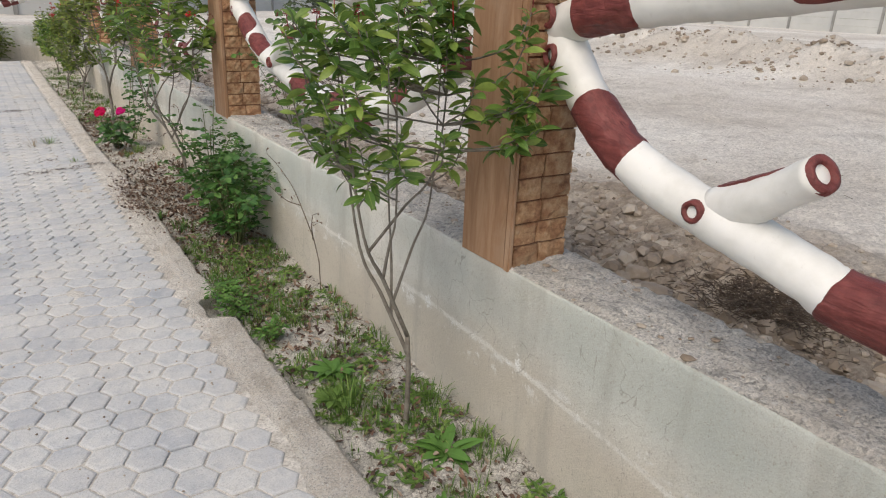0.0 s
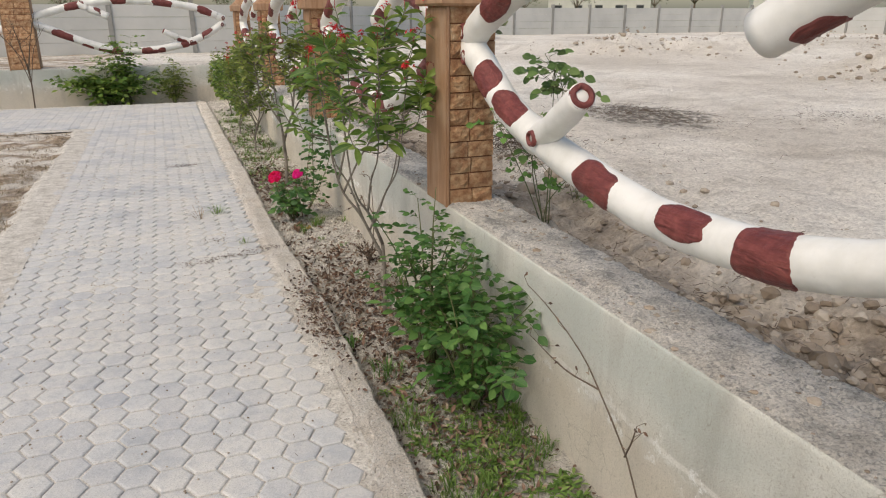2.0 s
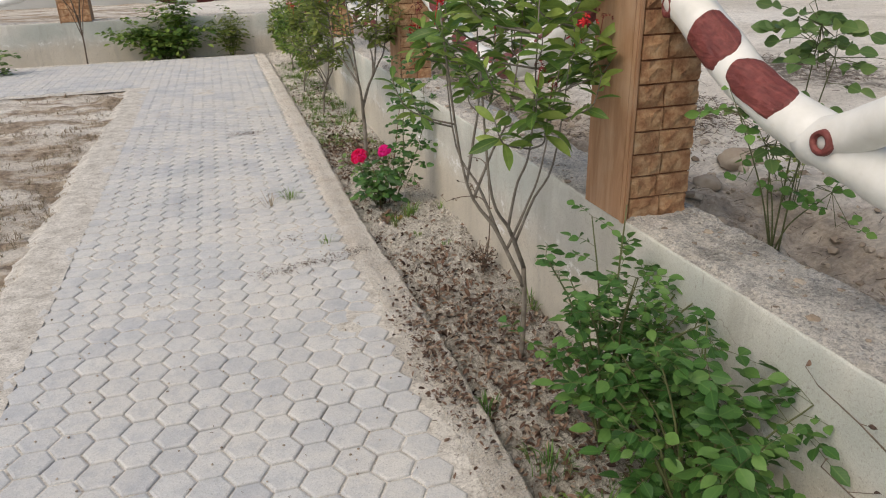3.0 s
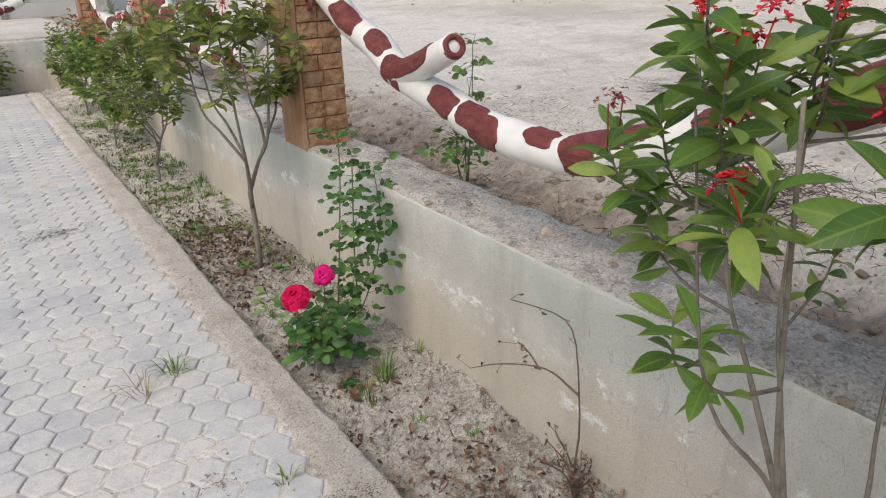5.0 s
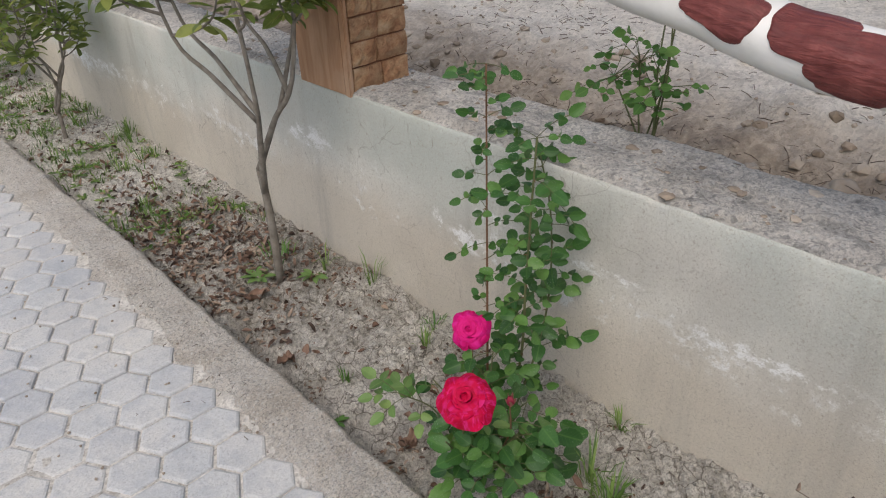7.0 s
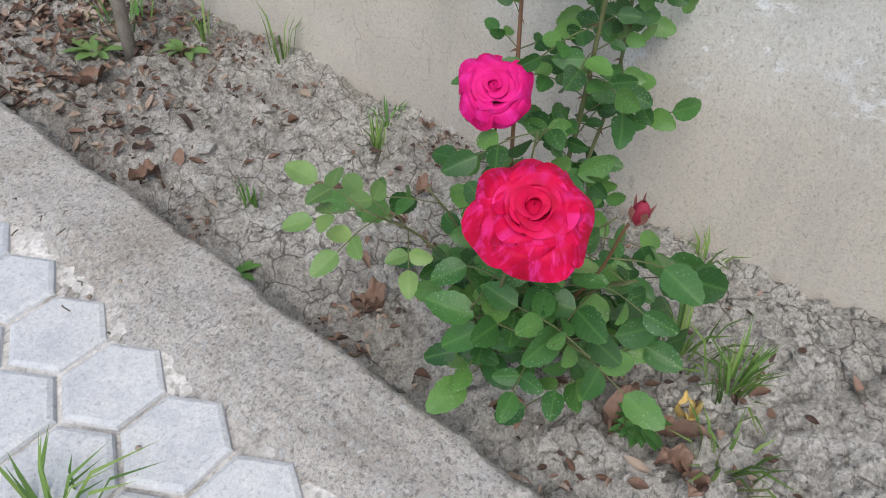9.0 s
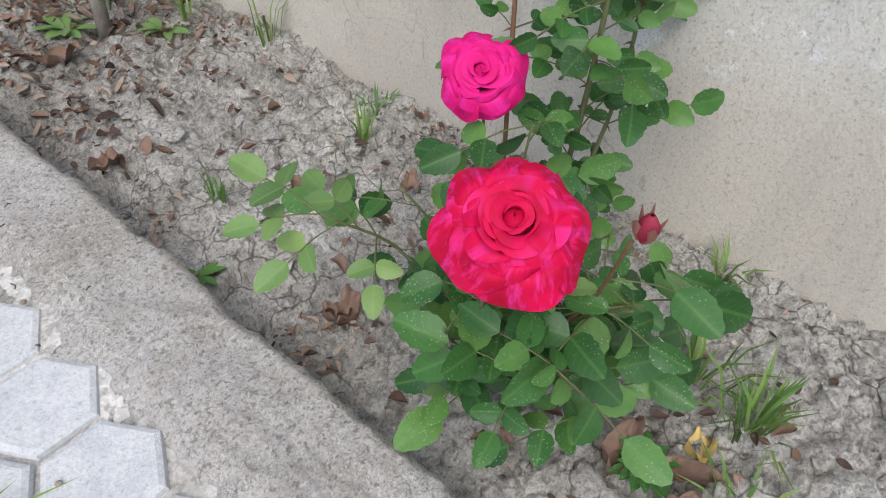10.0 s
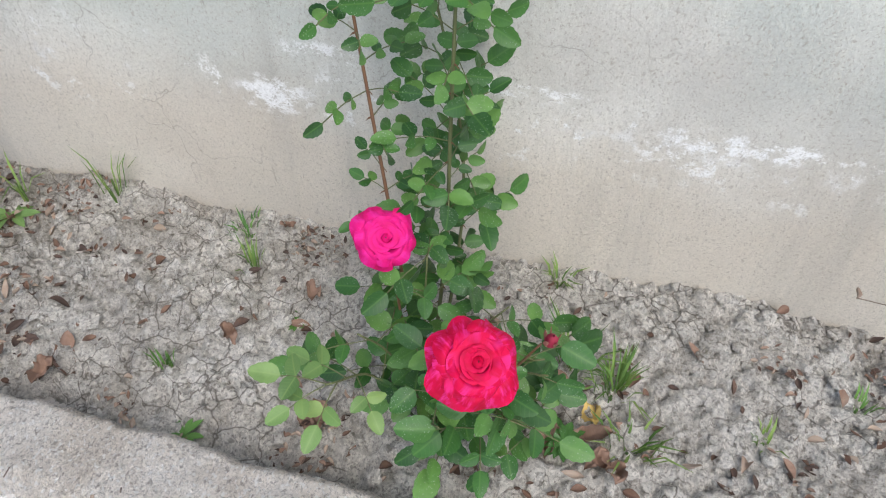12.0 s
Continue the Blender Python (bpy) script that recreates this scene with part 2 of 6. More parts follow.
def plaster_mat():
    k = Mat("stained cement plaster", 0.88)
    z = k.axis(2)
    c = k.ramp(k.noise(1.6, 7, 0.55), [(0.38, (0.54, 0.525, 0.48)), (0.5, (0.67, 0.65, 0.595)), (0.62, (0.75, 0.725, 0.665))])
    wob = k.math('ADD', z, k.math('MULTIPLY', k.math('SUBTRACT', k.noise(1.8, 6, 0.6), 0.5), 0.42))
    low = k.step(wob, 0.42, 0.2)
    c = k.mix(k.math('MULTIPLY', low, 0.6), c, (0.57, 0.495, 0.395))
    green = k.math('MULTIPLY', k.step(k.noise(1.1, 4, 0.5), 0.36, 0.56), k.step(wob, 0.25, 0.5))
    c = k.mix(k.math('MULTIPLY', green, 0.7), c, (0.44, 0.485, 0.45))
    drip = k.noise(5, 6, 0.65, squash=(1, 1, 0.12))
    c = k.mix(k.math('MULTIPLY', k.step(drip, 0.53, 0.66), 0.4), c, (0.36, 0.345, 0.305))
    line = k.math('ABSOLUTE', k.math('SUBTRACT', k.math('ADD', z, k.math('MULTIPLY', k.math('SUBTRACT', k.noise(1.3, 7, 0.68), 0.5), 0.42)), 0.31))
    salt = k.math('MULTIPLY', k.step(line, 0.03, 0.004), k.step(k.noise(7, 8, 0.75), 0.50, 0.58))
    c = k.mix(k.math('MULTIPLY', salt, 0.85), c, (0.72, 0.71, 0.68))
    y = k.axis(1)
    ridge = k.math('ABSOLUTE', k.math('SUBTRACT', k.math('ADD', z, k.math('MULTIPLY', k.math('SUBTRACT', k.noise(3.5, 6, 0.7), 0.5), 0.07)), k.math('SUBTRACT', 0.335, k.math('MULTIPLY', k.math('POWER', 0.2725, k.math('MAXIMUM', y, 0.0)), 0.11))))
    ridge = k.math('MULTIPLY', k.math('MULTIPLY', k.step(ridge, 0.016, 0.007), k.step(y, 4.4, 3.2)), k.step(k.noise(9, 5, 0.7), 0.36, 0.46))
    c = k.mix(k.math('MULTIPLY', ridge, 0.8), c, (0.74, 0.72, 0.67))
    fleck = k.math('MULTIPLY', k.step(k.noise(9, 8, 0.78), 0.57, 0.61), k.step(line, 0.13, 0.02))
    c = k.mix(k.math('MULTIPLY', fleck, 0.95), c, (0.82, 0.82, 0.80))
    crust = k.noise(16, 9, 0.8, squash=(1, 0.7, 1.3))
    for cy, cz, ry, rz in ((7.07, 0.33, 0.13, 0.07), (6.93, 0.365, 0.20, 0.035), (8.0, 0.30, 0.12, 0.06), (7.44, 0.41, 0.18, 0.03), (8.96, 0.44, 0.22, 0.06), (7.86, 0.43, 0.12, 0.03), (11.5, 0.305, 0.8, 0.06), (6.2, 0.17, 0.2, 0.05)):
        p, q = k.math('DIVIDE', k.math('SUBTRACT', y, cy), ry), k.math('DIVIDE', k.math('SUBTRACT', z, cz), rz)
        near = k.step(k.math('ADD', k.math('MULTIPLY', p, p), k.math('MULTIPLY', q, q)), 1.4, 0.2)
        c = k.mix(k.math('MULTIPLY', k.step(k.math('ADD', crust, k.math('MULTIPLY', near, 0.13)), 0.60, 0.66), k.math('MULTIPLY', near, 0.9)), c, (0.86, 0.86, 0.85))
    crack = k.step(k.voronoi(4.2, co=k.mixed_co(0.3)), 0.010, 0.0)
    crack = k.math('MULTIPLY', crack, k.step(k.noise(2.3, 3), 0.5, 0.6))
    c = k.mix(k.math('MULTIPLY', crack, 0.6), c, (0.22, 0.195, 0.16))
    grain = k.noise(130, 6, 0.78)
    c = k.mix(k.math('MULTIPLY', k.step(grain, 0.51, 0.62), 0.3), c, (0.34, 0.31, 0.265))
    pits = k.step(k.noise(75, 6, 0.8, co=k.mixed_co(0.03)), 0.61, 0.66)
    c = k.mix(k.math('MULTIPLY', pits, 0.4), c, (0.29, 0.26, 0.215))
    strokes = k.math('MULTIPLY', k.step(k.noise(46, 4, 0.7, squash=(1, 1, 0.22), dist=0.5), 0.63, 0.67), k.step(k.noise(2.2, 4), 0.48, 0.56))
    c = k.mix(k.math('MULTIPLY', strokes, 0.55), c, (0.27, 0.24, 0.20))
    c = k.grains(c, 300, 0.8, 1.12, 0.35)
    c = k.specks(c, 210, 0.64, 0.69, 0.5, (0.33, 0.30, 0.25), -0.003)
    c = k.specks(c, 90, 0.68, 0.72, 0.5, (0.36, 0.325, 0.275), -0.003)
    k.colour(c)
    k.bump(k.noise(26, 8, 0.7), 0.5, 0.012)
    k.bump(pits, -0.5, 0.004)
    k.bump(grain, 0.7, 0.006)
    k.bump(crack, -0.4, 0.004)
    return k.m


def mixed_co(self, amount):
    """Position shaken by a noise, so that cracks wander."""
    n = self.t.nodes.new("ShaderNodeTexNoise")
    n.inputs["Scale"].default_value, n.inputs["Detail"].default_value = 4, 5
    self.t.links.new(self.co, n.inputs["Vector"])
    s = self.t.nodes.new("ShaderNodeVectorMath")
    s.operation = 'MULTIPLY_ADD'
    self.t.links.new(n.outputs["Color"], s.inputs[0])
    s.inputs[1].default_value = (amount,) * 3
    self.t.links.new(self.co, s.inputs[2])
    return s.outputs[0]


Mat.mixed_co = mixed_co


def wall_top_mat():
    k = Mat("dusty wall top", 0.95)
    c = k.ramp(k.noise(4, 8, 0.68), [(0.36, (0.52, 0.485, 0.44)), (0.46, (0.68, 0.635, 0.575)), (0.58, (0.77, 0.725, 0.665))])
    c = k.mix(k.math('MULTIPLY', k.step(k.noise(13, 8, 0.72, squash=(1, 0.6, 1)), 0.53, 0.59), 0.55), c, (0.28, 0.27, 0.255))
    c = k.mix(k.math('MULTIPLY', k.step(k.noise(80, 4, 0.7), 0.52, 0.64), 0.5), c, (0.19, 0.18, 0.17))
    c = k.grains(c, 130, 0.5, 1.2, 0.5)
    c = k.specks(c, 45, 0.63, 0.67, 0.5, (0.22, 0.215, 0.21), -0.008)
    c = k.specks(c, 60, 0.62, 0.66, 0.6, (0.72, 0.70, 0.665), 0.008)
    k.colour(c)
    k.bump(k.noise(22, 9, 0.75), 1.0, 0.035)
    return k.m


def pillar_plaster_mat():
    k = Mat("wood-brown pillar plaster", 0.75)
    lo = k.local()
    grain = k.noise(5, 7, 0.65, co=lo, squash=(3, 3, 0.4), dist=0.9)
    c = k.ramp(grain, [(0.3, (0.265, 0.145, 0.08)), (0.5, (0.37, 0.21, 0.122)), (0.7, (0.47, 0.295, 0.185))])
    c = k.mix(k.math('MULTIPLY', k.step(k.noise(3, 6, 0.6), 0.5, 0.7), 0.5), c, (0.46, 0.345, 0.25))
    k.colour(c)
    k.bump(k.noise(20, 7, 0.65, co=lo, squash=(4, 4, 0.3)), 0.35, 0.006)
    return k.m


def pillar_brick_mat():
    k = Mat("painted rough brick", 0.8)
    c = k.ramp(k.noise(16, 8, 0.7), [(0.3, (0.28, 0.125, 0.065)), (0.44, (0.50, 0.26, 0.14)), (0.56, (0.66, 0.41, 0.24)), (0.70, (0.76, 0.56, 0.37))])
    one = k.ramp(k.object_random(), [(0.0, (0.8, 0.8, 0.8)), (1.0, (1.1, 1.08, 1.05))])
    c = k.mix(1.0, c, one, 'MULTIPLY')
    k.colour(c)
    k.bump(k.noise(30, 9, 0.78), 1.0, 0.035)
    return k.m


def groove_mat():
    k = Mat("brick joint", 0.9)
    k.colour(k.ramp(k.noise(20, 5), [(0.3, (0.16, 0.065, 0.035)), (0.7, (0.33, 0.155, 0.085))]))
    k.bump(k.noise(40, 5), 0.5, 0.006)
    return k.m


def white_mat():
    k = Mat("white branch paint", 0.5, 0.4)
    c = k.ramp(k.noise(5, 7, 0.6), [(0.3, (0.66, 0.65, 0.61)), (0.55, (0.80, 0.79, 0.76)), (0.75, (0.83, 0.82, 0.80))])
    c = k.mix(k.math('MULTIPLY', k.step(k.noise(30, 6, 0.7), 0.62, 0.75), 0.35), c, (0.50, 0.46, 0.40))
    k.colour(c)
    k.bump(k.noise(18, 7, 0.6), 0.3, 0.006)
    return k.m


def bark_paint_mat():
    k = Mat("maroon bark paint", 0.5, 0.4)
    c = k.ramp(k.noise(22, 7, 0.6), [(0.3, (0.13, 0.028, 0.026)), (0.55, (0.20, 0.05, 0.045)), (0.75, (0.27, 0.08, 0.07))])
    k.colour(c)
    ridge = k.noise(70, 5, 0.6, squash=(1, 0.12, 0.6), dist=0.4)
    c = k.mix(k.math('MULTIPLY', k.step(ridge, 0.52, 0.4), 0.45), c, (0.09, 0.018, 0.018))
    k.colour(c)
    k.bump(ridge, 0.9, 0.012)
    return k.m


def leaf_mat(name, dark, mid, light, rough=0.45, thin=0.25, specks=0.0, veins=0.4):
    k = Mat(name, rough, 0.27)
    c = k.ramp(k.island(), [(0.0, dark), (0.55, mid), (0.95, light)])
    c = k.mix(k.math('MULTIPLY', k.step(k.noise(45, 5, 0.6), 0.45, 0.7), 0.3), c, dark)
    if specks:
        dots = k.math('MULTIPLY', k.step(k.voronoi(230, 'F1', k.mixed_co(0.02)), 0.26, 0.10), k.step(k.noise(14, 3), 0.46, 0.56))
        c = k.mix(k.math('MULTIPLY', dots, specks), c, (0.42, 0.48, 0.38))
        c = k.mix(k.math('MULTIPLY', k.step(k.noise(9, 4), 0.5, 0.68), 0.25), c, (0.13, 0.22, 0.11))
    at = k.t.nodes.new("ShaderNodeAttribute")
    at.attribute_name = "blade"
    u, v = k.math('ABSOLUTE', k.axis(0, at.outputs["Vector"])), k.axis(1, at.outputs["Vector"])
    rib = k.step(u, 0.12, 0.03)
    side = k.step(k.math('PINGPONG', k.math('SUBTRACT', k.math('MULTIPLY', v, 7.0), k.math('MULTIPLY', u, 1.6)), 0.5), 0.11, 0.0)
    vein = k.math('MAXIMUM', rib, k.math('MULTIPLY', k.math('MULTIPLY', side, k.step(u, 0.95, 0.6)), 0.55))
    c = k.mix(k.math('MULTIPLY', vein, veins), c, light)
    k.colour(c)
    k.bump(k.noise(90, 4), 0.3, 0.002)
    k.bump(vein, -0.35, 0.0015)
    tr = k.t.nodes.new("ShaderNodeBsdfTranslucent")
    k.put(tr.inputs[0], k.mix(0.5, c, light))
    mx = k.t.nodes.new("ShaderNodeMixShader")
    mx.inputs[0].default_value = thin
    out = k.t.nodes["Material Output"]
    k.t.links.new(k.b.outputs[0], mx.inputs[1])
    k.t.links.new(tr.outputs[0], mx.inputs[2])
    k.t.links.new(mx.outputs[0], out.inputs[0])
    return k.m


def plain_mat(name, cols, scale=12, rough=0.85, bump=0.4, spec=0.3, isl=0.0):
    k = Mat(name, rough, spec)
    n = k.noise(scale, 6, 0.65)
    if isl:
        n = k.mix(isl, n, k.island())
    c = k.ramp(n, [(0.25 + 0.5 * i / max(1, len(cols) - 1), col) for i, col in enumerate(cols)])
    k.colour(c)
    k.bump(k.noise(scale * 4, 6, 0.7), bump, 0.01)
    return k.m


PAVER, DUST, KERB, SOIL, DIRT = paver_mat(), dust_mat(), kerb_mat(), soil_mat(), dirt_mat()
PLASTER, WALLTOP = plaster_mat(), wall_top_mat()
PIL_PLASTER, PIL_BRICK, GROOVE = pillar_plaster_mat(), pillar_brick_mat(), groove_mat()
WHITE, BARKPAINT = white_mat(), bark_paint_mat()
LEAF_SHRUB = leaf_mat("shrub leaf", (0.035, 0.095, 0.025), (0.115, 0.225, 0.05), (0.32, 0.42, 0.10), 0.34, 0.35)
LEAF_OLIVE = leaf_mat("olive shrub leaf", (0.06, 0.10, 0.028), (0.16, 0.23, 0.055), (0.34, 0.38, 0.11), 0.4, 0.4)
LEAF_ROSE = leaf_mat("rose leaf", (0.018, 0.062, 0.017), (0.048, 0.14, 0.032), (0.12, 0.245, 0.058), 0.38, 0.18, 0.6, 0.35)
LEAF_FRESH = leaf_mat("fresh bush leaf", (0.03, 0.095, 0.025), (0.066, 0.17, 0.042), (0.15, 0.28, 0.075), 0.42, 0.25)
LEAF_YOUNG = leaf_mat("young rose leaf", (0.08, 0.15, 0.05), (0.15, 0.26, 0.08), (0.24, 0.34, 0.11), 0.42, 0.25)
GRASS = leaf_mat("grass blade", (0.06, 0.13, 0.03), (0.125, 0.225, 0.05), (0.25, 0.35, 0.10), 0.6, 0.25)
WEED = leaf_mat("weed leaf", (0.06, 0.15, 0.035), (0.11, 0.24, 0.055), (0.18, 0.33, 0.08), 0.55, 0.25)
DRYLEAF = plain_mat("dry leaf", [(0.075, 0.05, 0.04), (0.17, 0.10, 0.07), (0.26, 0.165, 0.12), (0.38, 0.30, 0.235)], 60, 0.8, 0.5, isl=0.65)
YELLOWLEAF = plain_mat("yellow leaf", [(0.55, 0.36, 0.09), (0.72, 0.55, 0.22)], 25, 0.7, 0.3)
STEM = plain_mat("green stem", [(0.085, 0.10, 0.04), (0.145, 0.155, 0.065)], 30, 0.6)
REDSTEM = plain_mat("reddish stem", [(0.13, 0.06, 0.035), (0.20, 0.11, 0.055)], 30, 0.6)
BARK = plain_mat("grey bark", [(0.11, 0.09, 0.075), (0.21, 0.185, 0.155), (0.30, 0.275, 0.235)], 25, 0.85, 0.6)
TWIG = plain_mat("dry twig", [(0.09, 0.065, 0.05), (0.20, 0.15, 0.115)], 30, 0.9)
STRAW = plain_mat("dry straw", [(0.19, 0.145, 0.10), (0.36, 0.29, 0.20)], 30, 0.9, isl=0.7)
STONE = plain_mat("rubble stone", [(0.19, 0.145, 0.105), (0.34, 0.275, 0.215), (0.50, 0.435, 0.36)], 8, 0.92, 0.7, isl=0.4)
REDFLOWER = plain_mat("scarlet flower", [(0.42, 0.012, 0.02), (0.62, 0.03, 0.035)], 40, 0.6, 0.2, isl=0.6)
DARKFLOWER = plain_mat("withered flower", [(0.14, 0.02, 0.025), (0.28, 0.05, 0.05)], 40, 0.7, 0.2, isl=0.6)
PANEL = plain_mat("precast concrete panel", [(0.44, 0.44, 0.43), (0.52, 0.52, 0.50), (0.58, 0.57, 0.55)], 0.8, 0.9, 0.3)
POST = plain_mat("weathered post", [(0.20, 0.20, 0.19), (0.36, 0.35, 0.33)], 2, 0.9)
FARGREEN = leaf_mat("far foliage", (0.05, 0.075, 0.04), (0.10, 0.13, 0.07), (0.16, 0.19, 0.10), 0.7, 0.1)
FIELD = plain_mat("green field", [(0.16, 0.22, 0.08), (0.25, 0.29, 0.12)], 0.3, 0.95)
HOUSE = plain_mat("pale house wall", [(0.55, 0.53, 0.49), (0.68, 0.66, 0.62)], 0.7, 0.9)
GLASS = plain_mat("dark window glass", [(0.03, 0.035, 0.04), (0.05, 0.055, 0.06)], 2, 0.15, 0.0, 0.5)


# ---------- mesh helpers ----------
def mesh_of(bm, name, mats, smooth=False):
    me = bpy.data.meshes.new(name)
    bm.to_mesh(me)
    bm.free()
    for m in (mats if isinstance(mats, (list, tuple)) else [mats]):
        me.materials.append(m)
    if smooth:
        me.shade_smooth()
    return me


def part(name, bm, material, parent=None, label="", smooth=False):
    ob = new(name, mesh_of(bm, name, material, smooth))
    if parent is not None:
        ob.parent = parent
    return tagged(ob, label)


def raw(name, verts, faces, material, parent=None, label="", smooth=True, idx=None):
    me = bpy.data.meshes.new(name)
    me.from_pydata([tuple(v) for v in verts], [], faces)
    for m in (material if isinstance(material, (list, tuple)) else [material]):
        me.materials.append(m)
    if idx is not None:
        me.polygons.foreach_set("material_index", idx)
    if smooth:
        me.shade_smooth()
    ob = new(name, me)
    if parent is not None:
        ob.parent = parent
    return tagged(ob, label)


def holder(name, at, label, category, group="", kind=""):
    ob = new(name)
    ob.matrix_basis = Matrix.Translation(at)
    ob.empty_display_size = 0.1
    return tagged(ob, label, category, group, kind)


def fbm(x, y, z=0.0, octaves=4):
    return noise.fractal(Vector((x, y, z)), 1.0, 2.0, octaves, noise_basis='PERLIN_ORIGINAL')


def box(x0, x1, y0, y1, z0, z1, bevel=0.0, cuts=0):
    bm = bmesh.new()
    bmesh.ops.create_cube(bm, size=1)
    for v in bm.verts:
        v.co = ((x0 + x1) / 2 + v.co.x * (x1 - x0), (y0 + y1) / 2 + v.co.y * (y1 - y0), (z0 + z1) / 2 + v.co.z * (z1 - z0))
    if bevel:
        bmesh.ops.bevel(bm, geom=bm.edges[:], offset=bevel, segments=2, affect='EDGES')
    return bm


def sheet(name, xs, ys, height, material, parent=None, smooth=True):
    """A height field over a grid of places."""
    verts = [(x, y, height(x, y)) for y in ys for x in xs]
    n = len(xs)
    faces = [(j * n + i, j * n + i + 1, (j + 1) * n + i + 1, (j + 1) * n + i) for j in range(len(ys) - 1) for i in range(n - 1)]
    return raw(name, verts, faces, material, parent, smooth=smooth)


def steps(a, b, d):
    n = max(1, round((b - a) / d))
    return [a + (b - a) * i / n for i in range(n + 1)]


def spline(pts, n):
    """n + 1 points on a smooth curve through pts."""
    p = [Vector(v) for v in pts]
    p = [2 * p[0] - p[1]] + p + [2 * p[-1] - p[-2]]
    out = []
    segs = len(p) - 3
    for i in range(n + 1):
        u = i / n * segs
        k = min(int(u), segs - 1)
        t = u - k
        a, b, c, d = p[k:k + 4]
        out.append(0.5 * (2 * b + (c - a) * t + (2 * a - 5 * b + 4 * c - d) * t * t + (3 * b - a - 3 * c + d) * t ** 3))
    return out


def frames_of(line):
    """Tangent, side and up at each point of a line."""
    out = []
    for i in range(len(line)):
        t = (line[min(i + 1, len(line) - 1)] - line[max(i - 1, 0)]).normalized()
        ref = Vector((1, 0, 0)) if abs(t.x) < 0.9 else Vector((0, 1, 0))
        up = t.cross(ref).normalized()
        out.append((t, up.cross(t).normalized(), up))
    return out


def tube(line, radii, sides=8, rough=0.0, seed=0.0):
    """Verts and faces of a closed tube along a line."""
    verts, faces = [], []
    fr = frames_of(line)
    for i, (p, (t, s, u)) in enumerate(zip(line, fr)):
        r = radii[i] if isinstance(radii, (list, tuple)) else radii
        for k in range(sides):
            a = 2 * math.pi * k / sides
            q = r * (1 + (rough * fbm(i * 0.31 + seed, math.cos(a) * 1.5, math.sin(a) * 1.5, 3) if rough else 0))
            verts.append(p + (s * math.cos(a) + u * math.sin(a)) * q)
    for i in range(len(line) - 1):
        for k in range(sides):
            k2 = (k + 1) % sides
            faces.append((i * sides + k, i * sides + k2, (i + 1) * sides + k2, (i + 1) * sides + k))
    faces.append(tuple(range(sides))[::-1])
    faces.append(tuple((len(line) - 1) * sides + k for k in range(sides)))
    return verts, faces


class Soup:
    """Collects many small pieces into one mesh."""

    def __init__(self):
        self.v, self.f, self.uv = [], [], []

    def add(self, verts, faces, uv=None):
        o = len(self.v)
        self.v.extend(verts)
        self.uv.extend(uv or [(1.0, 0.0, 0.0)] * len(verts))
        self.f.extend(tuple(i + o for i in f) for f in faces)

    def tube(self, line, radii, sides=6, rough=0.0, seed=0.0):
        self.add(*tube(line, radii, sides, rough, seed))

    def make(self, name, material, parent=None, label="", smooth=True):
        ob = raw(name, self.v, self.f, material, parent, label, smooth)
        at = ob.data.attributes.new("blade", 'FLOAT_VECTOR', 'POINT')
        at.data.foreach_set("vector", list(itertools.chain.from_iterable(self.uv)))
        return ob


# ---------- plan ----------
WX0, WX1, WTOP = 1.63, 2.0, 0.71        # garden wall along the path
CROSS = 17.75                           # face of the wall at the path's end
KERB_X = 0.94                           # edge of the paving against the bed
LEFT_X = -1.18                          # edge of the paving against the lawn
OUT_Z = 0.62                            # ground outside the walls
PIL_Y = [-2.895, 0.935, 4.765, 8.6, 12.43, 16.2]


def outside(x, y):
    d = math.hypot(max(0, x - 2), max(0, y - 18) if x < 2 else 0)
    z = OUT_Z + 0.05 * fbm(x * 0.35, y * 0.35, 3) + 0.035 * fbm(x * 1.7, y * 1.7, 7)
    if d < 3:
        z += (0.05 * fbm(x * 4, y * 4, 1) + 0.035 * fbm(x * 12, y * 12, 6)) * (1 - d / 3)
    # spoil heaps along the track
    if 9 < x < 18 and -2 < y < 15:
        bx = 12.9 + 0.08 * (y - 7) + 0.7 * fbm(3, y * 0.35, 2)
        q = (x - bx) / 1.25
        z += 0.52 * math.exp(-q * q) * min(1.0, max(0.0, (12.5 - y) / 2)) * (1 + 0.6 * fbm(x * 1.1, y * 1.1, 9))
    for hx, hy, r, h in ((13, 19, 2.2, 0.55), (16, 17.5, 2.5, 0.6), (19.5, 16.5, 2.8, 0.55), (11, 20.5, 1.6, 0.35)):
        q = math.hypot(x - hx, y - hy) / r
        if q < 1.6:
            z += h * math.exp(-2 * q * q) * (1 + 0.7 * fbm(x * 1.3, y * 1.3, 9))
    # shallow ditch behind the wall
    if 2.0 < x < 3.2 and y < 12:
        z -= 0.10 * math.exp(-((x - 2.45) / 0.3) ** 2) * (0.8 + fbm(x, y * 0.8, 5))
    return z


def inside(x, y):
    if x > LEFT_X - 0.02 or y > 13.75:
        return -0.14
    z = -0.02 + 0.05 * fbm(x * 1.1, y * 1.8, 2) + 0.03 * fbm(x * 5, y * 5, 4)
    q = min(1.0, (LEFT_X - x) / 0.15, (13.75 - y) / 0.15)
    return z * q - 0.012 * (1 - q)


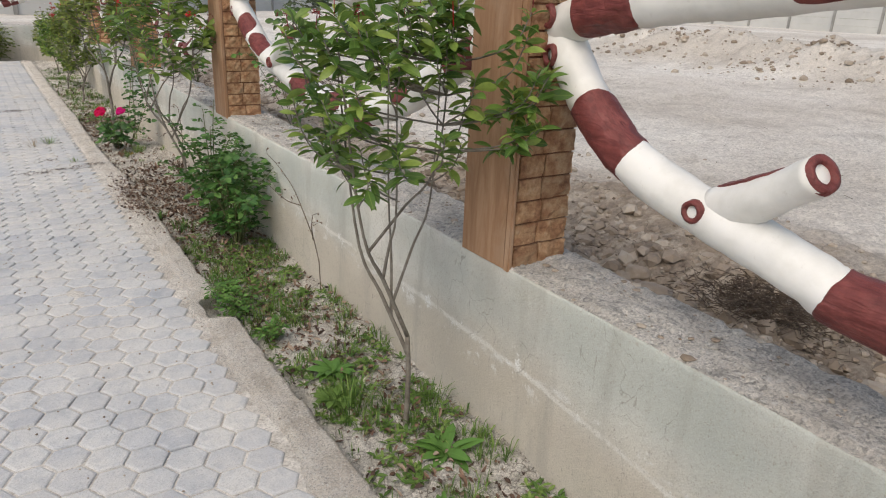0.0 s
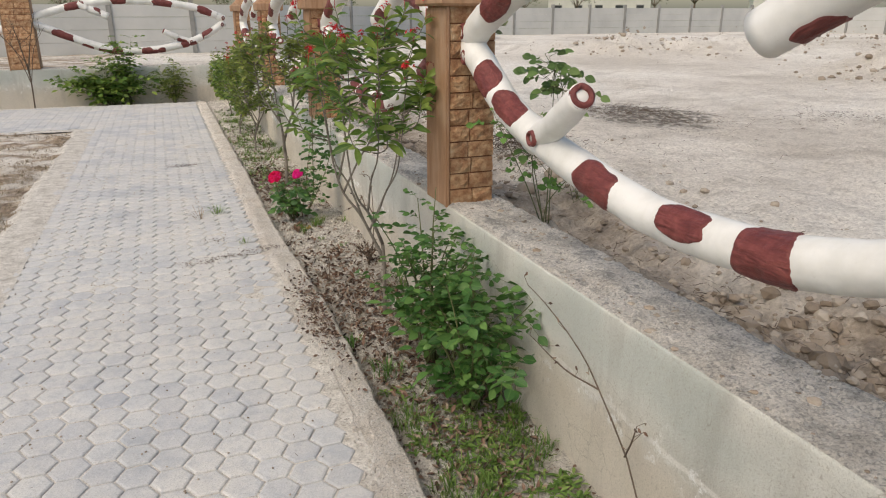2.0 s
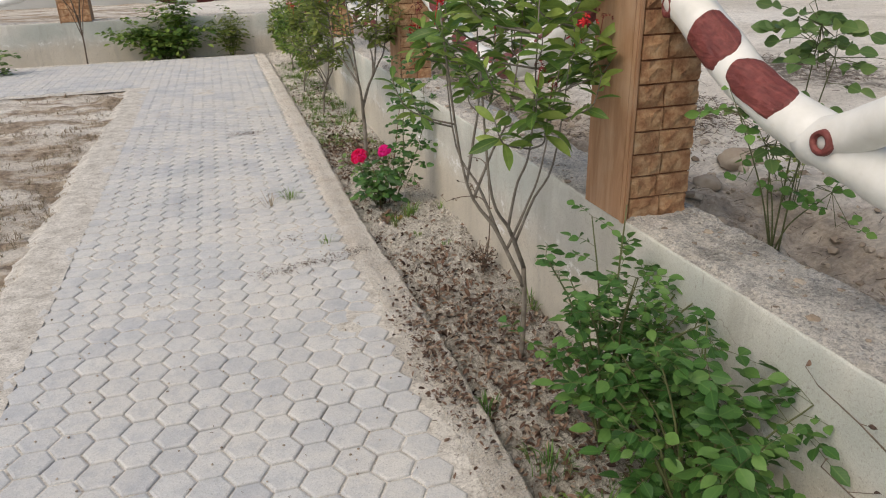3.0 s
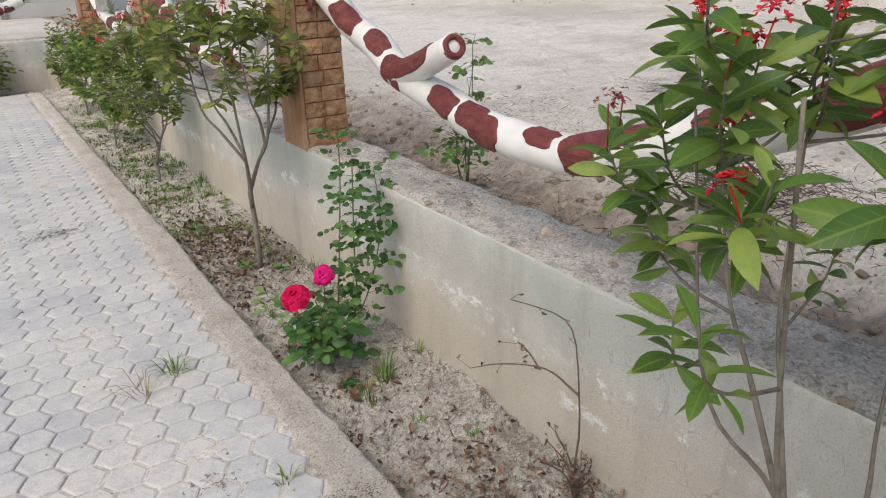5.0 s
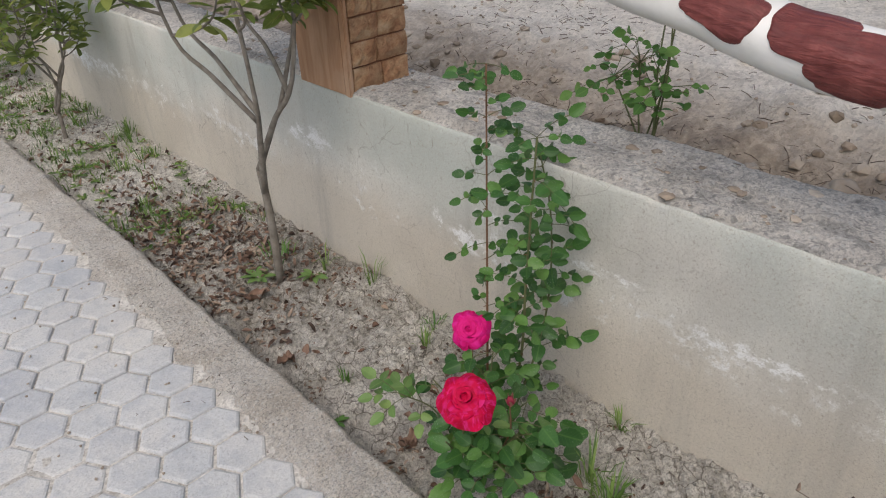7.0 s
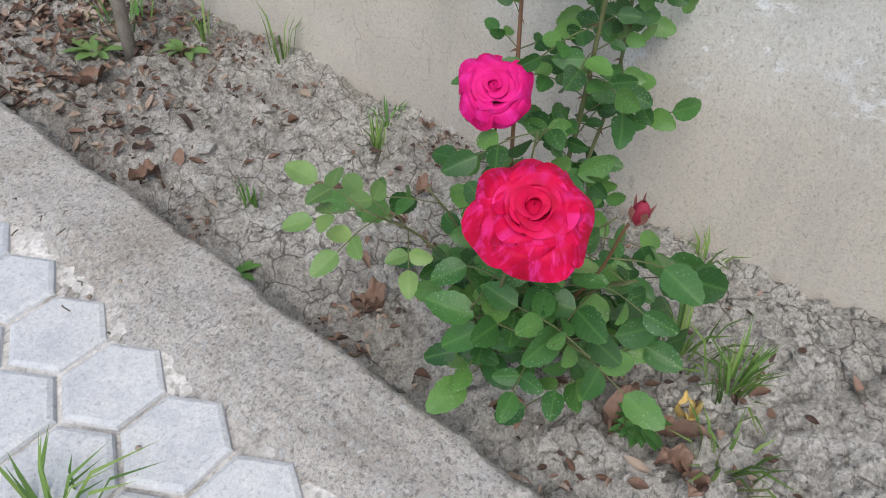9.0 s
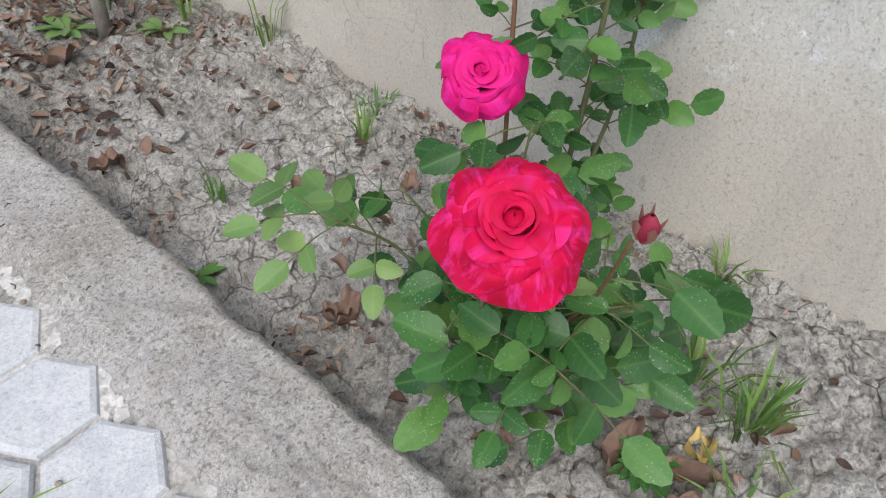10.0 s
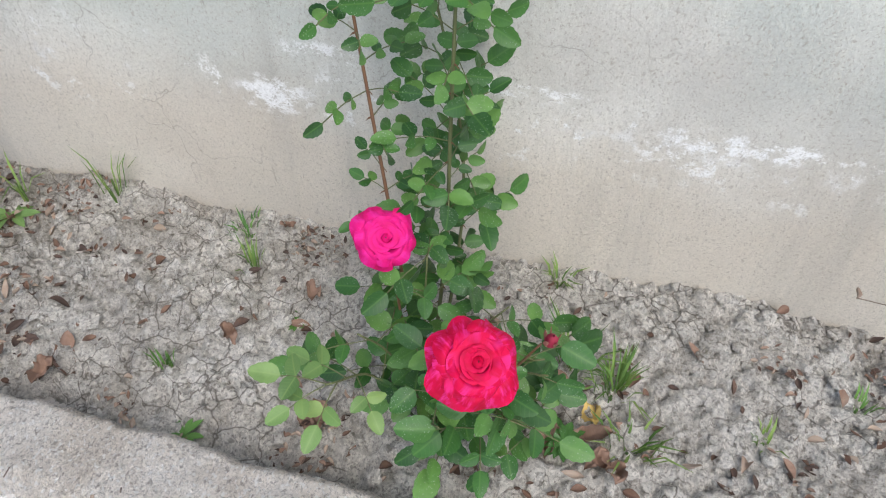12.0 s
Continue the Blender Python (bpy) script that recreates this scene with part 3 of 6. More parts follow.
# ---------- ground ----------
def ground():
    def grade(a, b, near, far, lo, hi):
        """Places from a to b, near apart between lo and hi, and growing wider outside it."""
        out = steps(lo, hi, near)
        s, v = near, hi
        while v < b:
            s *= 1.28
            v += s
            out.append(v)
        s, v = near, lo
        while v > a:
            s *= 1.28
            v -= s
            out.insert(0, v)
        return out
    xs = grade(-1500, 1500, 0.11, 0, -4.2, 9.0)
    ys = grade(-1500, 1500, 0.11, 0, -2.0, 13.9)
    xs += [v + 0.013 for v in steps(2.0, 4.4, 0.045)] + steps(9.35, 16.0, 0.21)
    ys += [v + 0.017 for v in steps(-1.8, 9.5, 0.055)]
    for cut in (1.78, 1.84, LEFT_X, LEFT_X - 0.05):
        xs.append(cut)
    for cut in (CROSS + 0.15, CROSS + 0.2, 13.74):
        ys.append(cut)
    xs, ys = sorted(xs), sorted(ys)

    def h(x, y):
        if x < 1.81 and y < CROSS + 0.17:
            return inside(x, y)
        return outside(x, y)
    ob = sheet("ground", xs, ys, h, DIRT)
    tagged(ob, "pale dry packed dirt ground with rubble and ruts", "ground", kind="structure")


ground()


# ---------- garden walls ----------
def wall(name, x0, x1, y0, y1, label, along):
    """A plastered wall with a rough dusty top and chipped edges."""
    L = (y1 - y0) if along == 'y' else (x1 - x0)
    W = (x1 - x0) if along == 'y' else (y1 - y0)
    us = steps(0, L, 0.022 if along == 'y' else 0.09)
    prof = [(0, -0.35), (0, -0.1), (0, 0.1), (0, 0.3), (0, 0.5), (0, 0.64), (0.0, WTOP - 0.018), (0.006, WTOP - 0.004), (0.02, WTOP)]
    prof += [(W * t, WTOP + 0.001) for t in steps(0.09, 0.91, 0.055)]
    prof += [(W - 0.02, WTOP), (W, WTOP - 0.02), (W, 0.4), (W, -0.35)]
    n = len(prof)
    verts, faces, idx = [], [], []
    for u in us:
        for i, (a, z) in enumerate(prof):
            dx = dz = 0.0
            if 1 <= i <= 5:
                dx = 0.004 * fbm(u * 2, z * 2, 1) + 0.002 * fbm(u * 9, z * 9, 2)
            elif 6 <= i < n - 2:
                dz = 0.005 * fbm(u * 7, a * 9, 3) + 0.009 * max(-0.1, fbm(u * 20, a * 16, 4)) + 0.011 * min(1.0, max(0.0, 7 * (fbm(u * 4, a * 7, 9) - 0.04))) * (i > 8)
                if i <= 8:
                    chip = max(0.0, fbm(u * 11, 5.5, 6) - 0.22)
                    dx, dz = chip * 0.014, 0.2 * dz - chip * 0.016
            if along == 'y':
                verts.append((x0 + a + dx, y0 + u, z + dz))
            else:
                verts.append((x0 + u, y0 + a + dx, z + dz))
    for j in range(len(us) - 1):
        for i in range(n - 1):
            q = (j * n + i, j * n + i + 1, (j + 1) * n + i + 1, (j + 1) * n + i)
            faces.append(q if along == 'x' else q[::-1])
            idx.append(1 if 7 <= i < n - 3 else 0)
    ob = raw(name, verts, faces, [PLASTER, WALLTOP], idx=idx)
    return tagged(ob, label, "wall", kind="structure")


wall("wall_east", WX0, WX1, -4.5, CROSS + 0.37, "low grey cement-plastered garden wall with salt stains and a dusty top", 'y')
wall("wall_north", -14, WX0 - 0.004, CROSS, CROSS + 0.37, "low stained plaster wall closing the end of the path", 'x')


# ---------- pillars ----------
def pillar(x, y, turn=0, group="garden wall pillars", brick_rows=12, size=(0.30, 0.34, 1.12)):
    """A square pillar: plastered faces, one face of rough bricks, and a capped top. x, y: the middle."""
    w, d, top = size
    ob = holder("pillar", (x, y, WTOP - 0.004), "square wood-brown garden pillar with one rough brick face and a pyramid cap", "pillar", group)
    ob.matrix_basis = pose(x, y, WTOP - 0.004, 0, 0, turn)
    part("shaft", box(-w / 2, w / 2, -d / 2 + 0.02, d / 2, -0.02, top, 0.012), PIL_PLASTER, ob)
    part("joint_face", box(-w / 2 + 0.02, w / 2 - 0.006, -d / 2 + 0.008, -d / 2 + 0.022, 0.0, top), GROOVE, ob, "dark mortar joints")
    part("corner_strip", box(-w / 2 - 0.002, -w / 2 + 0.02, -d / 2 - 0.004, -d / 2 + 0.03, -0.015, top, 0.005), PIL_PLASTER, ob)
    rows = brick_rows
    h = top / rows
    rnd = random.Random(int(y * 100) + 7)
    for r in range(rows):
        cut = -w / 2 + 0.022 + (w - 0.03) * (0.44 if r % 2 else 0.5) + rnd.uniform(-0.012, 0.012)
        for a, b in ((-w / 2 + 0.024, cut - 0.004), (cut + 0.004, w / 2 - 0.004)):
            part("brick", rough_brick(a, b, -d / 2 - 0.006, -d / 2 + 0.012, r * h + 0.004, (r + 1) * h - 0.004, rnd), PIL_BRICK, ob)
    cap = bmesh.new()
    o = 0.045
    rings = [(w / 2 + o - 0.015, d / 2 + o - 0.015, top - 0.002), (w / 2 + o, d / 2 + o, top + 0.012), (w / 2 + o, d / 2 + o, top + 0.10), (w / 2 + o - 0.01, d / 2 + o - 0.01, top + 0.112), (w / 2 - 0.03, d / 2 - 0.03, top + 0.17), (0.03, 0.03, top + 0.26), (0.012, 0.012, top + 0.268)]
    prev = None
    for a, b, z in rings:
        cur = [cap.verts.new((sx * a, sy * b, z)) for sx, sy in ((-1, -1), (1, -1), (1, 1), (-1, 1))]
        if prev:
            for i in range(4):
                cap.faces.new((prev[i], prev[(i + 1) % 4], cur[(i + 1) % 4], cur[i]))
        else:
            cap.faces.new(cur[::-1])
        prev = cur
    cap.faces.new(prev)
    part("cap", cap, PIL_PLASTER, ob, "moulded pyramid cap")
    return ob


def rough_brick(x0, x1, y0, y1, z0, z1, rnd):
    """A brick with a hacked uneven front."""
    bm = bmesh.new()
    nx, nz = 4, 3
    grid = []
    for j in range(nz + 1):
        row = []
        for i in range(nx + 1):
            edge = i in (0, nx) or j in (0, nz)
            y = y0 + (0.006 if edge else 0) + rnd.uniform(-0.008, 0.004)
            row.append(bm.verts.new((x0 + (x1 - x0) * i / nx, y, z0 + (z1 - z0) * j / nz)))
        grid.append(row)
    for j in range(nz):
        for i in range(nx):
            bm.faces.new((grid[j][i], grid[j][i + 1], grid[j + 1][i + 1], grid[j + 1][i]))
    back = [bm.verts.new(p) for p in ((x0, y1, z0), (x1, y1, z0), (x1, y1, z1), (x0, y1, z1))]
    bm.faces.new([back[0], back[1]] + [grid[0][i] for i in range(nx, -1, -1)])
    bm.faces.new([back[2], back[3]] + [grid[nz][i] for i in range(nx + 1)])
    bm.faces.new([back[3], back[0]] + [grid[j][0] for j in range(nz + 1)])
    bm.faces.new([back[1], back[2]] + [grid[j][nx] for j in range(nz, -1, -1)])
    return bm


for py in PIL_Y[:-1]:
    pillar(WX0 - 0.003 + 0.15, py + 0.17, 0)
pillar(WX0 + 0.147, PIL_Y[-1] + 0.3, 0)
for px in (-2.45, -6.3, -10.1):
    pillar(px, CROSS - 0.003 + 0.19, 0, brick_rows=12, size=(0.55, 0.38, 1.42))


# ---------- branch rails ----------
LOW = [(0, 1.60), (0.28, 1.40), (0.6, 1.23), (1.0, 1.11), (1.4, 1.045), (1.8, 1.02), (2.1, 1.05), (2.45, 1.16), (2.75, 1.29), (3.0, 1.40), (3.3, 1.54), (3.52, 1.62)]
LOW1 = [(0, 1.61), (0.08, 1.545), (0.18, 1.425), (0.37, 1.276), (0.54, 1.20), (0.76, 1.14), (0.96, 1.10), (1.13, 1.056), (1.28, 1.022), (1.8, 1.0), (2.3, 1.07), (2.75, 1.25), (3.2, 1.48), (3.52, 1.62)]
LOW2 = [(0, 1.61), (0.2, 1.485), (0.43, 1.34), (0.67, 1.248), (1.0, 1.165), (1.29, 1.113), (1.57, 1.07), (1.85, 1.065), (2.18, 1.085), (2.41, 1.125), (2.65, 1.20), (3.0, 1.36), (3.52, 1.62)]
LOW3 = [(0, 1.66), (0.2, 1.56), (0.38, 1.455), (0.66, 1.365), (0.84, 1.268), (1.07, 1.21), (1.29, 1.172), (1.54, 1.114), (1.78, 1.095), (1.95, 1.09), (2.14, 1.098), (2.4, 1.165), (2.57, 1.225), (2.97, 1.37), (3.3, 1.53), (3.52, 1.62)]
HIGH = [(0, 1.66), (0.2, 1.77), (0.6, 1.92), (1.2, 2.02), (1.9, 2.05), (2.5, 1.98), (3.0, 1.86), (3.52, 1.68)]
HIGH1 = [(0, 1.65), (0.15, 1.70), (0.3, 1.735), (0.5, 1.765), (0.75, 1.79), (1.2, 1.85), (1.9, 1.93), (2.5, 1.92), (3.0, 1.84), (3.52, 1.68)]


def branch(name, line, r0, r1, ob, patches, seed, rings=()):
    """A modelled branch with maroon bark patches: (start, end, angle, half-angle) along its length."""
    n = len(line) - 1
    radii = [r0 + (r1 - r0) * i / n + 0.004 * fbm(i * 0.13, seed, 2) for i in range(n + 1)]
    v, f = tube(line, radii, 20, 0.07, seed)
    body = raw(name, v, f, WHITE, ob)
    length = [0.0]
    for a, b in zip(line, line[1:]):
        length.append(length[-1] + (b - a).length)
    fr = frames_of(line)

    def at(s, a, lift):
        k = 0
        while k < n - 1 and length[k + 1] < s:
            k += 1
        t = min(1.0, max(0.0, (s - length[k]) / max(1e-6, length[k + 1] - length[k])))
        p = line[k].lerp(line[k + 1], t)
        _, sd, up = fr[k]
        _, sd2, up2 = fr[min(k + 1, n)]
        sd, up = sd.lerp(sd2, t), up.lerp(up2, t)
        r = radii[k] + (radii[min(k + 1, n)] - radii[k]) * t
        fi = k + t
        q = r * (1 + 0.07 * fbm(fi * 0.31 + seed, math.cos(a) * 1.5, math.sin(a) * 1.5, 3)) + lift
        return p + (sd * math.cos(a) + up * math.sin(a)) * q
    for j, (s0, s1, mid, half) in enumerate(patches):
        nu, nv = max(14, int((s1 - s0) / 0.008)), 30
        verts, faces = [], []
        full = half > 3
        for a in range(nu + 1):
            u = -1 + 2 * a / nu
            for b in range(nv + 1):
                w = -1 + 2 * b / nv
                wob = 0.24 * fbm(u * 1.3 + j * 3, w * 1.4, seed, 1)
                if full:
                    s = (s0 + s1) / 2 + (s1 - s0) / 2 * u * (1 + 0.30 * fbm(math.cos(w * math.pi) * 0.8 + j, math.sin(w * math.pi) * 0.8, seed, 1))
                    ang = mid + w * math.pi
                else:
                    r = max(abs(u), abs(w))
                    shrink = 1.0 if r == 0 else r / (abs(u) ** 3 + abs(w) ** 3) ** (1 / 3)
                    s = (s0 + s1) / 2 + (s1 - s0) / 2 * u * shrink * (1 + wob)
                    ang = mid + half * w * shrink * (1 + wob)
                rim = max(abs(u), 0 if full else abs(w)) > 0.97
                groove = 0.0022 * fbm(s * 5, ang * 9, seed, 2) * (0 if rim else 1)
                verts.append(at(s, ang, -0.003 if rim else 0.0045 + groove))
        m = nv + 1
        for a in range(nu):
            for b in range(nv):
                faces.append((a * m + b, a * m + b + 1, (a + 1) * m + b + 1, (a + 1) * m + b))
        raw("bark_patch", verts, faces, BARKPAINT, body, "maroon ridged bark patch")
    return body, at


def knot(ob, centre, normal, r, label="maroon ring knot with a white eye", squash=1.0):
    """A raised ring with a pale eye."""
    q = Vector(normal).to_track_quat('Z', 'Y').to_matrix()
    sec = [(0.5, -0.004), (0.54, 0.005), (0.74, 0.010), (0.95, 0.006), (1.02, -0.012)]
    n = 24
    verts, faces = [], []
    for i in range(n):
        a = 2 * math.pi * i / n
        for k, (rr, h) in enumerate(sec):
            w = 1 + 0.08 * fbm(math.cos(a) + 5 * r, math.sin(a), centre[1], 2)
            verts.append(Vector(centre) + q @ Vector((r * rr * w * math.cos(a), r * rr * w * math.sin(a) * squash, h)))
    m = len(sec)
    for i in range(n):
        for k in range(m - 1):
            j = (i + 1) % n
            faces.append((i * m + k, i * m + k + 1, j * m + k + 1, j * m + k))
    raw("ring_knot", verts, faces, BARKPAINT, ob, label)


def rail_span(place, seed, low_patches, high_patches, stub_top, label, stub_at=((0.70, 1.20), (1.17, 1.43)), course=None, stub_bark=(0.03, 0.42, 1.1), high_course=None, ring=None):
    """Two branches between two pillars. place(s, z, out) gives a point; s runs from the pillar."""
    ob = holder("branch_rail", place(0, 1.6, 0), label, "fence rail", "branch rails between the pillars")
    inv = Matrix.Translation(-Vector(place(0, 1.6, 0)))

    def local(s, z, o=0.0):
        return inv @ Vector(place(s, z, o))
    low = spline([local(s, z, 0.015 * math.sin(s * 2 + seed)) for s, z in course or LOW], 90)
    plan = list(itertools.accumulate((math.hypot(b.x - a.x, b.y - a.y) for a, b in zip(low, low[1:])), initial=0.0))
    full = list(itertools.accumulate(((b - a).length for a, b in zip(low, low[1:])), initial=0.0))

    def along(s):
        """The length along the branch at a plan distance from the pillar."""
        return full[min(range(len(plan)), key=lambda k: abs(plan[k] - s))]
    body, at = branch("lower_branch", low, 0.078, 0.078, ob, [(along(0.06 + a + 0.05 * (b - a)), along(0.06 + b - 0.05 * (b - a)), m, h * 0.92) for a, b, m, h in low_patches], seed)
    (s0, z0), (s1, z1) = stub_at
    stub = spline([local(s0 + (s1 - s0) * k, z0 + (z1 - z0) * k ** 1.2, -0.08 * k) for k in (0, 0.34, 0.68, 1.0)], 16)
    sb, sat = branch("cut_stub", stub, 0.07, 0.056, ob, [(stub_bark[0], stub_bark[1], stub_top, stub_bark[2])] if stub_bark else [], seed + 3)
    d = (stub[-1] - stub[-2]).normalized()
    knot(ob, stub[-1] + d * 0.004, d, 0.054)
    ax = Vector(local(0, 1.6, 1)) - Vector(local(0, 1.6, 0))
    if course is not LOW3:
        rs, rz = ring or (s0 - 0.03, z0 - 0.005)
        knot(ob, local(rs, rz, -0.090), -ax, 0.038)
    knot(ob, local(0.02, 1.69, -0.085), -ax, 0.034, squash=1.3)
    knot(ob, local(0.05, 1.555, -0.085), -ax, 0.032, squash=1.3)
    high = spline([local(s, z, 0.012 * math.sin(s * 2.3 + seed)) for s, z in high_course or HIGH], 90)
    branch("upper_branch", high, 0.08, 0.075, ob, high_patches, seed + 9)
    hang = spline([local(2.62, 1.98), local(2.46, 1.89, -0.03), local(2.3, 1.82, -0.04), local(2.13, 1.73, -0.05)], 14)
    branch("hanging_stub", hang, 0.07, 0.075, ob, [(0.30, 0.47, stub_top, 0.7)], seed + 5)
    return ob


# angle 0 faces the path, a quarter turn up is the top
FACE = math.pi
TOP = FACE - math.pi / 2
P1 = [(0.13, 0.39, FACE, 4), (1.12, 1.48, FACE, 4), (1.8, 2.1, FACE - 0.5, 1.2), (2.4, 2.75, FACE + 0.2, 1.4)]
P2 = [(0.13, 0.31, FACE - 0.6, 1.3), (0.32, 0.60, FACE - 0.8, 1.15), (1.12, 1.41, FACE - 0.15, 1.5), (1.69, 1.98, FACE - 0.6, 1.0), (2.05, 2.33, FACE, 2.3), (2.62, 2.82, FACE - 0.6, 1.1), (3.1, 3.3, FACE, 1.2)]
P3 = [(0.18, 0.46, FACE - 0.7, 1.1), (0.55, 0.72, FACE - 0.9, 0.9), (0.73, 0.93, FACE - 0.25, 1.45), (1.19, 1.39, FACE - 0.5, 0.95), (1.38, 1.60, FACE - 0.75, 1.0), (1.50, 1.72, FACE - 0.05, 1.15), (1.86, 2.06, FACE - 1.0, 0.75), (2.07, 2.28, FACE - 0.1, 1.5), (2.16, 2.54, FACE - 0.95, 0.8), (2.60, 2.84, FACE - 1.0, 0.7), (2.96, 3.36, FACE - 0.3, 1.4)]
H1 = [(0.28, 0.6, FACE, 1.3), (1.1, 1.5, FACE - 0.4, 1.2), (2.0, 2.3, FACE, 1.2), (2.8, 3.2, FACE, 1.4)]
H0 = [(0.14, 0.42, FACE - 0.2, 2.2), (0.95, 1.3, FACE - 0.4, 1.4), (1.9, 2.2, FACE, 1.2), (2.8, 3.2, FACE, 1.4)]
STUB_BARK = (0.03, 0.42, 1.1)
SPANS = [(P1, H0, ((0.80, 1.16), (1.13, 1.355)), LOW1, (0.02, 0.30, 0.4), TOP, None, HIGH1),
         (P2, H1[::-1], ((0.74, 1.20), (1.26, 1.47)), LOW2, None, TOP, (0.86, 1.235), None),
         (P3, H1, ((0.88, 1.24), (1.48, 1.44)), LOW3, (0.0, 0.50, 1.15), FACE - 0.8, None, None),
         (P2, H1, ((0.70, 1.20), (1.17, 1.43)), LOW, STUB_BARK, FACE - 0.9, None, None),
         (P1, H1, ((0.75, 1.19), (1.2, 1.42)), LOW, STUB_BARK, FACE - 0.9, None, None)]
for i, (low_p, high_p, stub_at, course, bark, stub_top, ring, high_course) in enumerate(SPANS):
    y0 = PIL_Y[i + 1] + (0.13 if i == 4 else 0)
    rail_span(lambda s, z, o, y0=y0: (1.80 + o, y0 - s + 0.01, z), 3 + i * 2, low_p, high_p, stub_top, "white concrete branch rail with maroon bark patches between pillars",
              stub_at, course, bark, high_course, ring)
for i, x0 in enumerate((1.55, -2.6, -6.45)):
    ln = (3.85 if i == 0 else 3.55) / 3.52
    rail_span(lambda s, z, o, x0=x0, ln=ln: (x0 - s * ln, CROSS + 0.17 + o, z), 14 + i * 2, P3 if i == 0 else P2, H1, FACE - 0.9, "white concrete branch rail with maroon patches on the end wall")


# ---------- paving ----------
ROW = 0.152                               # across the flats, along the path
COL = ROW * 0.866                         # column pitch across the path
HX0, HY0 = 0.742, 7.70


def paver_verts():
    """A hexagonal paver with worn, chamfered edges; its points look across the path."""
    rad = ROW / math.sqrt(3)
    out, faces = [], []
    rings = ((0.0038, -0.03), (0.0038, -0.009), (0.0062, -0.0032), (0.0135, 0.0))
    for inset, z in rings:
        q = rad - inset / 0.866
        for i in range(6):
            a = radians(60 * i)
            out.append((q * math.cos(a), q * math.sin(a), z))
    for k in range(len(rings) - 1):
        for i in range(6):
            j = (i + 1) % 6
            faces.append((k * 6 + i, k * 6 + j, k * 6 + 6 + j, k * 6 + 6 + i))
    faces.append(tuple(range(len(rings) * 6 - 6, len(rings) * 6)))
    return out, faces


def paving():
    base = sheet("path", steps(LEFT_X - 0.03, 0.80, 0.045), steps(-4.0, 17.1, 0.045),
                 lambda x, y: -0.0080 + 0.010 * fbm(x * 1.5, y * 1.5, 4) + 0.004 * fbm(x * 9, y * 9, 6), DUST)
    tagged(base, "dusty footpath of grey interlocking hexagonal concrete pavers", "footpath", kind="structure")
    side = sheet("path_crossing", steps(-13.9, LEFT_X - 0.03, 0.09), steps(13.66, 17.2, 0.09),
                 lambda x, y: -0.010 + 0.0075 * fbm(x * 1.5, y * 1.5, 4), DUST)
    tagged(side, "dusty paved path crossing along the end wall", "footpath", kind="structure")
    # smeared cement along the lawn
    def smear(x, y):
        d = x - (LEFT_X + 0.02 + 0.05 * fbm(2, y * 0.9, 3) + 0.03 * fbm(4, y * 4, 3))
        return (0.004 + 0.004 * fbm(x * 6, y * 3, 8) if d > -0.10 else 0.004 + 0.45 * (d + 0.10)) - 0.03 * max(0, d - 0.06)
    edge = sheet("path_edging", steps(LEFT_X - 0.36, LEFT_X + 0.20, 0.02), steps(-4, 13.76, 0.05), smear, DUST)
    tagged(edge, "smeared cement edging between the paving and the lawn", "edging", kind="structure")
    v, f = paver_verts()
    me = bpy.data.meshes.new("paver")
    me.from_pydata(v, [], f[:])
    me.materials.append(PAVER)
    rnd = random.Random(5)
    rest, cross = Soup(), Soup()
    rad = ROW / math.sqrt(3)
    count = 0
    for i in range(-109, 1):
        x = HX0 - rad + i * COL
        for j in range(-80, 66):
            y = HY0 + j * ROW + (ROW / 2 if i % 2 else 0)
            far = x < LEFT_X + 0.06
            if y < -3.9 or y > 17.0 or (far and (y < 13.9 or x < -13.5)):
                continue
            z = 0.0005 + rnd.uniform(-0.0018, 0.0018)
            m = pose(x, y, z, rnd.uniform(-0.5, 0.5), rnd.uniform(-0.5, 0.5), rnd.uniform(-0.8, 0.8))
            if 6.0 < y < 8.8 and x > -1.2 and count < 300:
                ob = new("paver", me)
                ob.parent = base
                ob.matrix_basis = m
                count += 1
            else:
                (cross if far else rest).add([m @ Vector(p) for p in v], f)
    tagged(rest.make("paver_field", PAVER, base, smooth=False), "hexagonal concrete pavers", kind="stuff")
    tagged(cross.make("paver_field", PAVER, side, smooth=False), "hexagonal concrete pavers", kind="stuff")


def kerb_edge(y):
    x = KERB_X + 0.018 * fbm(0, y * 1.1, 3) + 0.012 * fbm(3, y * 6, 3) + 0.007 * fbm(7, y * 19, 3)
    x += 0.03 * math.exp(-((y - 5.1) / 0.9) ** 2) - 0.02 * math.exp(-((y - 7.4) / 0.9) ** 2)
    if 2.45 < y < 2.85:
        x -= 0.13 * min(1, (y - 2.45) / 0.05, (2.85 - y) / 0.12)
    return x


